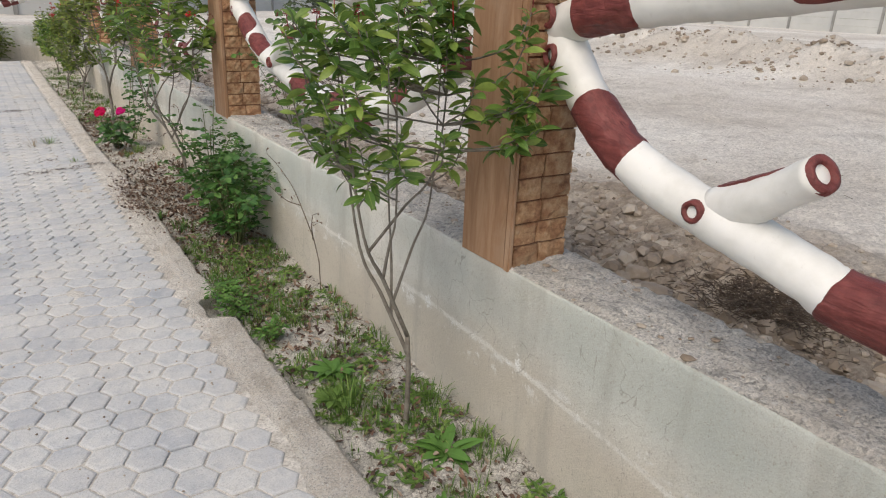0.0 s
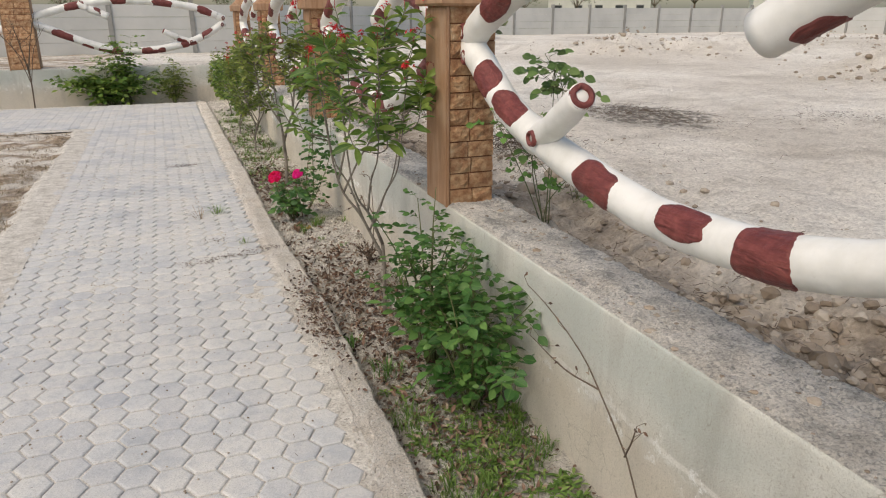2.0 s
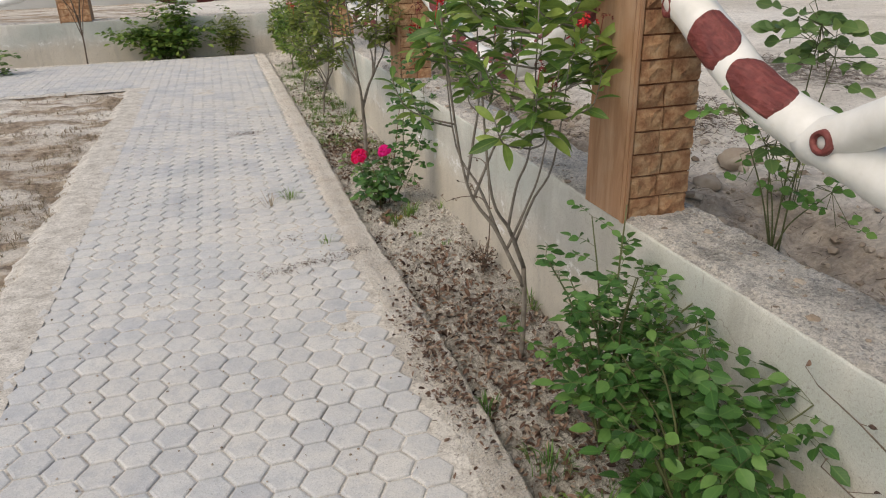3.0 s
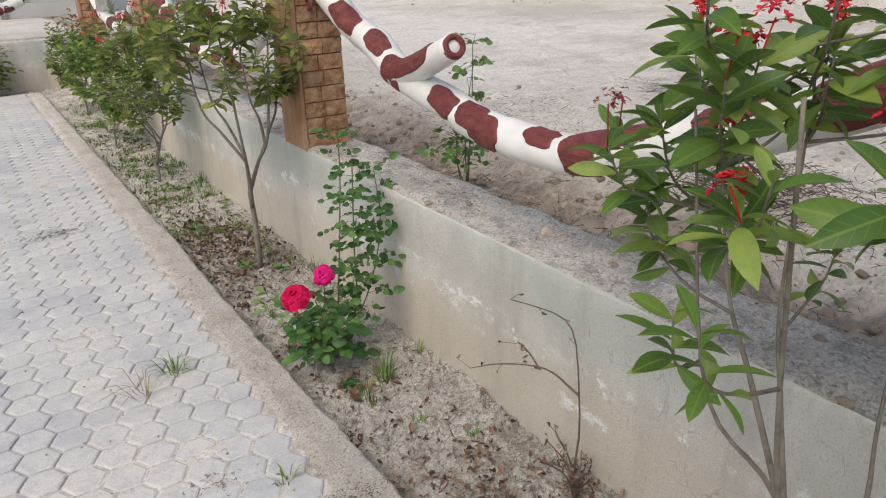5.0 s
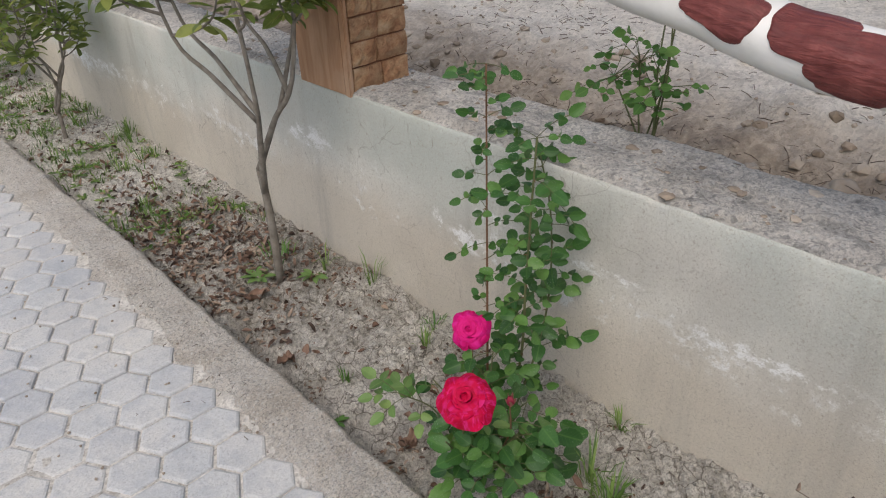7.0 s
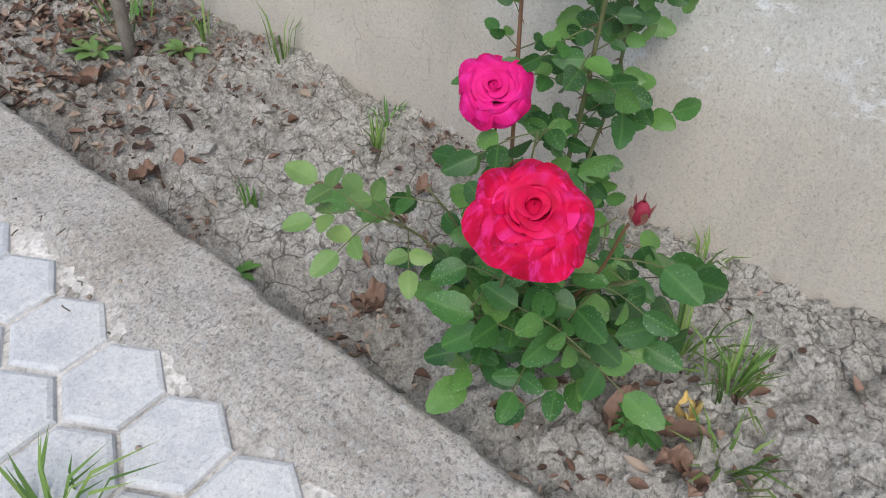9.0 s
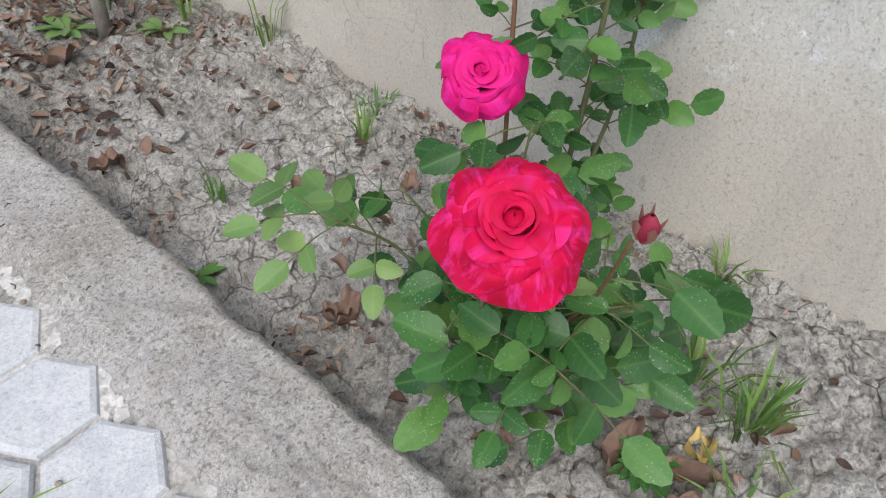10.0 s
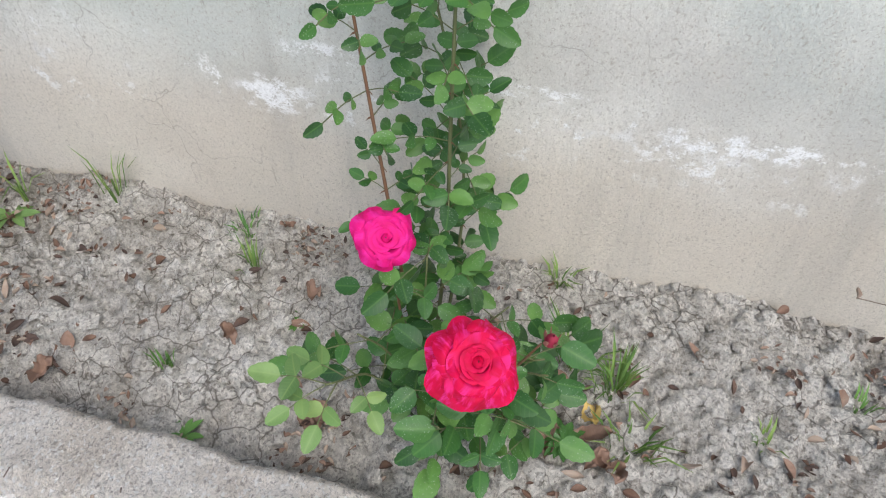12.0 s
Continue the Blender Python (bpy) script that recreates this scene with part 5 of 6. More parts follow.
def bloom(name, at, facing, radius, seed, mat, parent, label, whorls=3):
    """An open rose: a tight scroll of petals in the middle, wide ones that curl back at the rim. radius: of the whole bloom."""
    rnd = random.Random(seed)
    ob = new(name)
    ob.parent = parent
    ob.matrix_basis = Matrix.Translation(at) @ Vector(facing).to_track_quat('Z', 'Y').to_matrix().to_4x4()
    tagged(ob, label)
    nu, nv = 14, 10
    inner = 14
    for i in range(inner + 5 * whorls):
        scroll = i < inner
        ring = (i - inner) // 5
        t = i / inner if scroll else ring / max(1, whorls - 1)
        yaw = i * 2.39996 + rnd.uniform(-0.45, 0.45) if scroll else ((i - inner) % 5 + 0.5 * ring) * 1.2566 + rnd.uniform(-0.14, 0.14)
        ph, ph2 = rnd.uniform(0, 6), rnd.uniform(0, 6)
        big = rnd.uniform(0.82, 1.12)
        verts, faces = [], []
        for b in range(nv + 1):
            v = b / nv
            for a in range(nu + 1):
                u = -1 + 2 * a / nu
                if scroll:
                    s = v * (1 - 0.14 * abs(u) ** 3)
                    half = radians(130 - 55 * t)
                    r0 = radius * (0.035 + 0.36 * t) * (0.35 + 0.65 * big)
                    psi = radians(-45 + (95 - 35 * t) * min(1, s / 0.8))
                    lip = max(0, (s - 0.74) / 0.26)
                    rho = r0 * math.cos(psi) + radius * 0.034 * (u + 1) * (0.3 + 0.7 * t) + radius * (0.08 + 0.15 * t) * lip ** 1.2 * (1 + 0.5 * math.sin(2.3 * u + ph2))
                    top = radius * (0.30 - 0.20 * t)
                    z = -0.08 * radius + (top + 0.08 * radius) * (math.sin(psi) + 0.707) / (math.sin(radians(50 - 35 * t)) + 0.707)
                    z += radius * (0.05 * math.sin(3 * u + ph) * v - 0.03 * lip * t)
                else:
                    s = v * (1 - 0.16 * abs(u) ** 3)
                    half = radians(60 - 6 * t)
                    reach = radius * (0.40 + 0.38 * t) * (0.45 + 0.55 * big)
                    rho = radius * 0.24 + reach * s ** 0.9
                    crest = math.sin(math.pi * 0.5 * min(1, s * 1.25))
                    z = radius * (-0.34 + (0.50 - 0.24 * t) * crest)
                    z -= radius * (0.16 + 0.34 * t) * max(0, s - 0.62) ** 1.3 * 3
                    z += radius * 0.05 * (u * 0.9) * v + radius * (0.07 + 0.05 * t) * v ** 3 * math.sin(u * 4.2 + ph) + radius * 0.035 * v ** 4 * math.sin(u * 9 + ph2)
                    rho *= 1 + 0.07 * v ** 3 * math.sin(u * 2.6 + ph2) + 0.05 * v ** 4 * math.sin(u * 6 + ph)
                    half *= 0.62 + 0.38 * math.sin(min(1, v * 1.3) * math.pi / 2)
                if i < 3:
                    rho = radius * (0.15 + 0.025 * i) * (1 - (0.97 - 0.06 * i) * s * s) * (1 + 0.12 * u)
                    z = radius * (0.02 + (0.27 - 0.02 * i) * s)
                az = u * half
                verts.append((rho * math.cos(az), rho * math.sin(az), z))
        m2 = nu + 1
        for b in range(nv):
            for a in range(nu):
                faces.append((b * m2 + a, b * m2 + a + 1, (b + 1) * m2 + a + 1, (b + 1) * m2 + a))
        p = raw("petal", verts, faces, mat, ob)
        p.matrix_basis = Matrix.Rotation(yaw, 4, 'Z')
    return ob


def rose_plant():
    base = Vector((1.16, 7.50, -0.075))
    rnd = random.Random(77)
    ob = holder("rose_bush", base, "young rose bush with two magenta-red blooms and tall thorny canes", "rose bush")
    leafs, young, stalks = Soup(), Soup(), Soup()

    def w(x, y, z):
        return Vector((x, y, z)) - base
    thorns = Soup()
    clear = [(w(0.93, 7.36, 0.44), 0.10), (w(1.17, 7.55, 0.40), 0.10), (w(1.15, 6.2, 0.15), 1.0), (w(0.054, 6.975, 0.1), 0.98)]

    def cane(pts, r, soup, n=16, thorny=False):
        ln = spline([w(*p) for p in pts], n)
        v, f = tube(ln, [r * (1 - 0.45 * i / n) for i in range(n + 1)], 7, 0.1, r * 100)
        raw("cane", v, f, soup, ob, "reddish thorny cane" if soup is REDSTEM else "green cane")
        if thorny:
            for i in range(2, n):
                a = i * 2.1
                d = Vector((math.cos(a), math.sin(a), -0.2)).normalized()
                thorns.tube([ln[i], ln[i] + d * 0.007, ln[i] + d * 0.013 + Vector((0, 0, -0.003))], [0.0028, 0.0015, 0.0003], 4)
        return ln
    tall = [cane([(1.233, 7.536, -0.08), (1.294, 7.591, 0.2), (1.358, 7.651, 0.5), (1.415, 7.705, 0.8), (1.428, 7.718, 1.04)], 0.0042, REDSTEM, 26, True),
            cane([(1.28, 7.52, -0.08), (1.357, 7.515, 0.2), (1.368, 7.513, 0.5), (1.39, 7.512, 0.90)], 0.0052, STEM, 22, True),
            cane([(1.25, 7.50, -0.08), (1.44, 7.50, 0.28), (1.555, 7.575, 0.56), (1.585, 7.665, 0.80)], 0.0040, STEM, 18, True)]
    low = [cane([(1.15, 7.49, -0.08), (1.03, 7.43, 0.16), (0.985, 7.392, 0.36)], 0.0042, STEM),
           cane([(1.19, 7.53, -0.08), (1.20, 7.56, 0.15), (1.222, 7.585, 0.325)], 0.0036, REDSTEM),
           cane([(1.15, 7.47, -0.08), (1.10, 7.34, 0.20), (1.045, 7.29, 0.385)], 0.0034, REDSTEM)]
    for pts in ([(1.12, 7.52, -0.06), (1.06, 7.57, 0.16), (0.95, 7.60, 0.29)], [(1.14, 7.46, -0.06), (1.11, 7.34, 0.18), (1.05, 7.27, 0.30)],
                [(1.15, 7.46, -0.06), (1.15, 7.36, 0.14), (1.12, 7.28, 0.24)], [(1.12, 7.48, -0.06), (1.02, 7.46, 0.12), (0.95, 7.42, 0.24)],
                [(1.16, 7.48, -0.06), (1.20, 7.42, 0.14), (1.215, 7.36, 0.24)], [(1.15, 7.5, -0.06), (1.12, 7.56, 0.15), (1.08, 7.6, 0.25)],
                [(1.14, 7.47, -0.06), (1.08, 7.38, 0.10), (1.02, 7.28, 0.18)], [(1.17, 7.5, -0.06), (1.22, 7.52, 0.15), (1.24, 7.52, 0.30)],
                [(1.13, 7.48, -0.06), (1.08, 7.44, 0.15), (1.03, 7.40, 0.27)], [(1.14, 7.46, -0.06), (1.11, 7.34, 0.08), (1.06, 7.24, 0.13)],
                [(1.15, 7.46, -0.06), (1.12, 7.34, 0.07), (1.07, 7.27, 0.13)], [(1.13, 7.47, -0.06), (1.05, 7.38, 0.08), (0.99, 7.32, 0.20)]):
        low.append(cane(pts, 0.003, STEM, 10))
    # leaves on the tall canes
    for ln, size, lo in ((tall[0], 0.038, 8), (tall[1], 0.047, 5), (tall[2], 0.054, 4)):
        for i in range(lo, len(ln)):
            for _ in range(2 if size > 0.04 else (1 if i % 2 else 2)):
                a = i * 2.4 + rnd.uniform(-0.6, 0.6) + _ * 2.8
                compound(leafs, stalks, ln[i], (math.cos(a) * 0.8, max(-0.4, math.sin(a) * 0.8), rnd.uniform(-0.2, 0.6)), size * rnd.uniform(0.75, 1.1), rnd, rnd.choice((1, 1, 2)), keep_off=clear, face=(-0.9, -0.5, 0.5), wild=0.3)
    # leaves of the low bush
    for k, ln in enumerate(low):
        n = len(ln)
        for i in range(3, n):
            if k < 3 and i > n - 5:
                continue
            if k == 3 and i > n - 4:
                continue
            a = i * 2.4 + k
            d = Vector((math.cos(a), math.sin(a), rnd.uniform(-0.55, 0.35))) + (ln[-1] - ln[0]).normalized() * 0.3
            if rnd.random() < 0.6:
                compound(leafs, stalks, ln[i], d, 0.056 * rnd.uniform(0.75, 1.25), rnd, rnd.choice((1, 2)), keep_off=clear, face=(-0.75, -0.5, 0.7), wild=0.3)
    # young shoot towards the path
    ln = low[3]
    for i, d in ((10, (-0.8, 0.7, 0.1)), (9, (-0.9, 0.1, 0.0)), (8, (0.1, 0.9, 0.4)), (7, (-0.7, -0.6, 0.0)), (10, (-0.2, 0.9, 0.5))):
        compound(young, stalks, ln[i], d, 0.047 * rnd.uniform(0.8, 1.1), rnd, 1, face=(-0.6, -0.5, 0.7), wild=0.3)
    compound(young, stalks, low[0][12], (0.7, -0.7, 0.25), 0.044, rnd, 1)
    tagged(thorns.make("thorn_cover", REDSTEM, ob), kind="stuff")
    tagged(stalks.make("stalk_mass", STEM, ob), kind="stuff")
    tagged(leafs.make("foliage", LEAF_ROSE, ob, "dark green toothed foliage"), kind="stuff")
    tagged(young.make("foliage", LEAF_YOUNG, ob, "young yellow-green foliage"), kind="stuff")
    for name, at, face, r, seed, mat, label in (("bloom", (0.977, 7.373, 0.402), (-0.40, -0.26, 0.87), 0.070, 5, PETAL_RED, "large open crimson bloom streaked magenta"),
                                                ("bloom", (1.214, 7.588, 0.358), (-0.55, -0.34, 0.76), 0.060, 8, PETAL_PINK, "smaller open magenta bloom")):
        b = bloom(name, w(*at), face, r, seed, mat, ob, label)
        sep = Soup()
        for k in range(5):
            a = k * 1.257
            put_leaf(sep, Vector((0, 0, -0.3 * r)), Vector((math.cos(a), math.sin(a), -0.5)), blade(0.035, 0.011, 0.3, 0.6, 4, 0.3), rnd, 0.1)
        q = tagged(sep.make("calyx", STEM, b))
    # bud
    bud = Soup()
    c, ax = w(1.033, 7.278, 0.405), Vector((-0.25, -0.1, 1)).normalized()
    fr = ax.to_track_quat('Z', 'Y').to_matrix()
    prof = [(0.004, -0.004), (0.007, 0.003), (0.0098, 0.011), (0.009, 0.021), (0.006, 0.029), (0.0018, 0.035)]
    nb = 12
    v = [c + fr @ Vector((r * (1 + 0.12 * math.sin(3 * a + z * 90)) * math.cos(a), r * math.sin(a), z)) for r, z in prof for a in [2 * math.pi * k / nb for k in range(nb)]]
    f = [(i * nb + k, i * nb + (k + 1) % nb, (i + 1) * nb + (k + 1) % nb, (i + 1) * nb + k) for i in range(len(prof) - 1) for k in range(nb)]
    bud.add(v, f)
    bo = bud.make("bud", PETAL_BUD, ob, "closed crimson bud")
    sp = Soup()
    for k in range(5):
        a = k * 1.257
        d = fr @ Vector((math.cos(a) * 0.3, math.sin(a) * 0.3, 1))
        put_leaf(sp, c + fr @ Vector((math.cos(a) * 0.007, math.sin(a) * 0.007, 0)), d, blade(0.030, 0.011, 0.5, -0.3, 6, 0.35, 2), rnd, 0.05)
    sp.make("calyx", plain_mat("pinkish sepal", [(0.20, 0.075, 0.055), (0.30, 0.13, 0.10)], 60, 0.6), bo)
    return ob


rose_plant()


# ---------- weeds, grass, litter ----------
def lump(r, rnd, flat=0.7):
    """A small angular lump of twenty faces."""
    g = (1 + 5 ** 0.5) / 2
    vs = [(-1, g, 0), (1, g, 0), (-1, -g, 0), (1, -g, 0), (0, -1, g), (0, 1, g), (0, -1, -g), (0, 1, -g), (g, 0, -1), (g, 0, 1), (-g, 0, -1), (-g, 0, 1)]
    fs = [(0, 11, 5), (0, 5, 1), (0, 1, 7), (0, 7, 10), (0, 10, 11), (1, 5, 9), (5, 11, 4), (11, 10, 2), (10, 7, 6), (7, 1, 8), (3, 9, 4), (3, 4, 2), (3, 2, 6), (3, 6, 8), (3, 8, 9), (4, 9, 5), (2, 4, 11), (6, 2, 10), (8, 6, 7), (9, 8, 1)]
    m = Euler((rnd.uniform(0, 6), rnd.uniform(0, 6), rnd.uniform(0, 6))).to_matrix()
    out = []
    for p in vs:
        q = m @ Vector(p).normalized() * r * rnd.uniform(0.7, 1.2)
        out.append(Vector((q.x, q.y, q.z * flat)))
    return out, fs


def grass_tuft(soup, at, n, height, spread, rnd, lay=0.5):
    for _ in range(n):
        a = rnd.uniform(0, 6.28)
        h = height * rnd.uniform(0.5, 1.1)
        d = Vector((math.cos(a), math.sin(a), 0))
        o = Vector(at) + d * rnd.uniform(0, spread)
        lean = rnd.uniform(0.1, 1.0) * lay
        p1, p2 = o + Vector((0, 0, h * 0.55)) + d * h * lean * 0.35, o + Vector((0, 0, h * (1 - 0.45 * lean))) + d * h * lean
        s = d.cross(Vector((0, 0, 1))) * 0.0022 * rnd.uniform(0.7, 1.5)
        soup.add([o - s, o + s, p1 + s, p1 - s, p2], [(0, 1, 2, 3), (3, 2, 4)])


def ground_at(x, y):
    if x > WX1:
        return outside(x, y)
    if x > WX0:
        return WTOP
    if x > KERB_X:
        return bed_z(x, y)
    return 0.0 if x > LEFT_X else inside(x, y)


def tuft_thing(x, y, n, height, spread, seed, label, mat=None, lay=0.8):
    rnd = random.Random(seed)
    s = Soup()
    grass_tuft(s, (0, 0, 0), n, height, spread, rnd, lay)
    ob = holder("grass_tuft", (x, y, ground_at(x, y) - 0.004), label, "grass tuft", "loose grass tufts")
    tagged(s.make("foliage", mat or GRASS, ob), kind="stuff")
    return ob


def weed_thing(x, y, n, length, seed, label, mat=None, rise=0.35, wide=0.3):
    """A flat rosette of leaves."""
    rnd = random.Random(seed)
    ob = holder("rosette_weed", (x, y, ground_at(x, y) - 0.004), label, "weed", "rosette weeds")
    for i in range(n):
        s = Soup()
        a = i * 2.4
        d = Vector((math.cos(a), math.sin(a), rise * rnd.uniform(0.5, 1.6)))
        put_leaf(s, Vector((0, 0, 0.004 + 0.0008 * i)), d, blade(length * rnd.uniform(0.6, 1.1), length * wide, 0.3, 0.7, 5, 0.6), rnd, 0.15)
        s.make("leaf", mat or WEED, ob)
    return ob


def curled_leaf(rnd, size, fine=False):
    """A dry leaf rolled at the rim; fine: a crumpled one with more folds."""
    v, f = blade(size, size * rnd.uniform(0.4, 0.6), rnd.uniform(0.7, 1.8), rnd.uniform(-1.6, 0.8), 14 if fine else 6, 0.45, 6 if fine else 2)
    k = rnd.uniform(10, 40)
    if fine:
        q = 2.6 / size
        v = [Vector((p.x + 0.22 * size * fbm(p.x * q, p.y * q, 3, 3), p.y, p.z + size * (0.5 * fbm(p.x * q, p.y * q, size * 70, 3) + 0.12 * math.sin(p.y * 9 / size)))) for p in v]
        return v, f
    v = [Vector((p.x, p.y, p.z + size * 0.32 * fbm(p.x * k, p.y * k, size * 70, 2))) for p in v]
    return v, f


def lay_leaf(soup, x, y, size, rnd, z=None):
    v, f = curled_leaf(rnd, size)
    m = Euler((rnd.uniform(-0.5, 0.5), rnd.uniform(-0.6, 0.6), rnd.uniform(0, 6.28))).to_matrix()
    o = Vector((x, y, (ground_at(x, y) if z is None else z) + 0.010))
    soup.add([m @ p + o for p in v], f)


rnd = random.Random(99)

# loose dry leaves that stand out
for x, y, size, mat, label in ((1.075, 7.75, 0.075, DRYLEAF, "curled brown dry leaf on the soil"), (1.10, 7.70, 0.06, DRYLEAF, "curled brown dry leaf on the soil"),
                               (1.035, 8.30, 0.085, DRYLEAF, "crumpled red-brown dry leaf on the soil"), (1.06, 8.34, 0.075, DRYLEAF, "crumpled red-brown dry leaf on the soil"),
                               (1.57, 8.02, 0.05, DRYLEAF, "small brown dry leaf at the wall's foot"), (1.14, 8.80, 0.09, DRYLEAF, "pale brown dry leaf on the soil"),
                               (1.20, 7.15, 0.055, YELLOWLEAF, "yellow fallen leaf on the soil"), (1.16, 7.20, 0.07, DRYLEAF, "red-brown dry leaf below the rose"),
                               (1.10, 7.24, 0.07, DRYLEAF, "speckled brown dry leaf below the rose"), (1.08, 7.10, 0.06, DRYLEAF, "brown dry leaf by the kerb"),
                               (1.15, 7.12, 0.06, DRYLEAF, "brown dry leaf by the kerb"), (1.02, 7.36, 0.055, DRYLEAF, "brown dry leaf below the rose"),
                               (1.22, 8.0, 0.06, DRYLEAF, "brown dry leaf on the soil"), (1.36, 7.82, 0.045, DRYLEAF, "brown dry leaf on the soil")):
    s = Soup()
    v, f = curled_leaf(rnd, size, True)
    s.add(v, f)
    ob = s.make("dry_leaf", mat)
    ob.matrix_basis = pose(x, y, ground_at(x, y) + 0.012, rnd.uniform(-15, 15), rnd.uniform(-20, 20), rnd.uniform(0, 360))
    tagged(ob, label, "leaf", "fallen leaves")

# leaf litter under the shrubs
litter = Soup()
for cx, cy, sx, sy, n in ((1.2, 9.25, 0.20, 0.36, 1000), (1.2, 9.7, 0.2, 0.6, 400), (1.2, 5.1, 0.22, 0.7, 1500), (1.15, 6.1, 0.2, 0.5, 420), (1.3, 1.2, 0.2, 0.8, 700), (1.25, 2.8, 0.2, 0.7, 1000), (1.25, 4.0, 0.22, 0.7, 800), (1.1, 7.3, 0.16, 0.3, 60), (1.25, 12, 0.2, 1.6, 500)):
    for _ in range(n):
        x, y = rnd.gauss(cx, sx), rnd.gauss(cy, sy)
        if KERB_X + 0.02 < x < WX0 - 0.02:
            lay_leaf(litter, x, y, rnd.uniform(0.012, 0.042), rnd)
for _ in range(5200):
    x, y = rnd.uniform(KERB_X + 0.01, WX0 - 0.02), rnd.uniform(5.2, 9.2)
    if fbm(x * 5, y * 5, 21) > 0.10 + 0.25 * min(1, abs(x - KERB_X) / 0.15) - 0.2 * (y > 8.5):
        lay_leaf(litter, x, y, rnd.uniform(0.007, 0.024), rnd)
for _ in range(420):
    x, y = KERB_X - 0.01 - abs(rnd.gauss(0, 0.075)), rnd.gauss(5.05, 0.38)
    lay_leaf(litter, x, y, rnd.uniform(0.012, 0.03), rnd, 0.012)
tagged(litter.make("leaf_litter", DRYLEAF), "brown dry leaf litter scattered over the bed", "leaf litter", kind="stuff")

# crumbs and clods of soil
clods = Soup()
for _ in range(4200):
    y = rnd.gauss(7.6, 1.0) if rnd.random() < 0.65 else rnd.uniform(-1, 13)
    x = rnd.uniform(KERB_X + 0.02, WX0 - 0.01)
    r = min(0.022, 0.0034 * rnd.paretovariate(2.1))
    v, f = lump(r, rnd, 0.5)
    o = Vector((x, y, bed_z(x, y) + r * 0.1))
    clods.add([p + o for p in v], f)
for _ in range(260):
    y = rnd.choice((rnd.gauss(6.3, 0.6), rnd.gauss(7.3, 0.5), rnd.gauss(7.3, 0.5)))
    x = rnd.uniform(KERB_X + 0.03, WX0 - 0.01)
    r = rnd.uniform(0.008, 0.028)
    v, f = lump(r, rnd, 0.6)
    o = Vector((x, y, bed_z(x, y) + r * 0.15))
    clods.add([p + o for p in v], f)
tagged(clods.make("soil_clods", SOIL, smooth=False), "crumbled grey soil clods in the bed", "soil clods", kind="stuff")

# grit on the paving and the wall top
grit = Soup()
crumbs = Soup()
for _ in range(4200):
    if rnd.random() < 0.85:
        x, y, z = rnd.uniform(WX0 + 0.02, WX1 - 0.02), rnd.uniform(-2, 10), WTOP + 0.003
    else:
        x, y, z = rnd.uniform(-1.1, KERB_X - 0.03), rnd.uniform(0, 12), 0.004
    r = min(0.026, 0.0042 * rnd.paretovariate(1.6))
    if x < WX0:
        r = min(r, 0.006)
    v, f = lump(r, rnd, 0.35 if x > WX0 else 0.7)
    (crumbs if x > WX0 and rnd.random() < 0.75 else grit).add([p + Vector((x, y, z)) for p in v], f)
tagged(crumbs.make("cement_crumbs", WALLTOP, smooth=False), "pale cement crumbs lying on the wall's top", "grit", kind="stuff")
tagged(grit.make("grit", STONE, smooth=False), "scattered grit and cement crumbs", "grit", kind="stuff")

# dark plant bits on the paving
debris = Soup()
for cx, cy, sx, sy, n in ((0.28, 10.12, 0.13, 0.05, 240), (0.75, 6.47, 0.10, 0.03, 140), (0.50, 6.40, 0.12, 0.03, 150), (0.24, 6.32, 0.08, 0.04, 110), (0.52, 7.8, 0.1, 0.03, 60), (0.38, 6.85, 0.06, 0.05, 60), (0.86, 5.0, 0.06, 0.3, 380), (-0.1, 11.5, 0.5, 1.2, 60), (0.1, 6, 0.6, 3, 110), (0.72, 8.4, 0.05, 0.6, 40), (0.83, 9.5, 0.06, 1.2, 60), (0.55, 4.0, 0.3, 1.0, 30)):
    for _ in range(n):
        x, y = rnd.gauss(cx, sx), rnd.gauss(cy, sy)
        if not LEFT_X < x < KERB_X - 0.02 or (x > -0.4 and 6.9 < y < 7.9):
            continue
        a = rnd.uniform(0, 6.28)
        ln = rnd.uniform(0.004, 0.022)
        p0 = Vector((x, y, 0.006 + (0.012 if x > 0.68 else 0)))
        p1 = p0 + Vector((math.cos(a) * ln, math.sin(a) * ln, rnd.uniform(0, 0.006)))
        debris.tube([p0, p0.lerp(p1, 0.5) + Vector((rnd.gauss(0, 0.003), rnd.gauss(0, 0.003), 0.002)), p1], rnd.uniform(0.0006, 0.0016), 4)
tagged(debris.make("plant_debris", TWIG), "dark dry plant bits on the paving", "debris", kind="stuff")

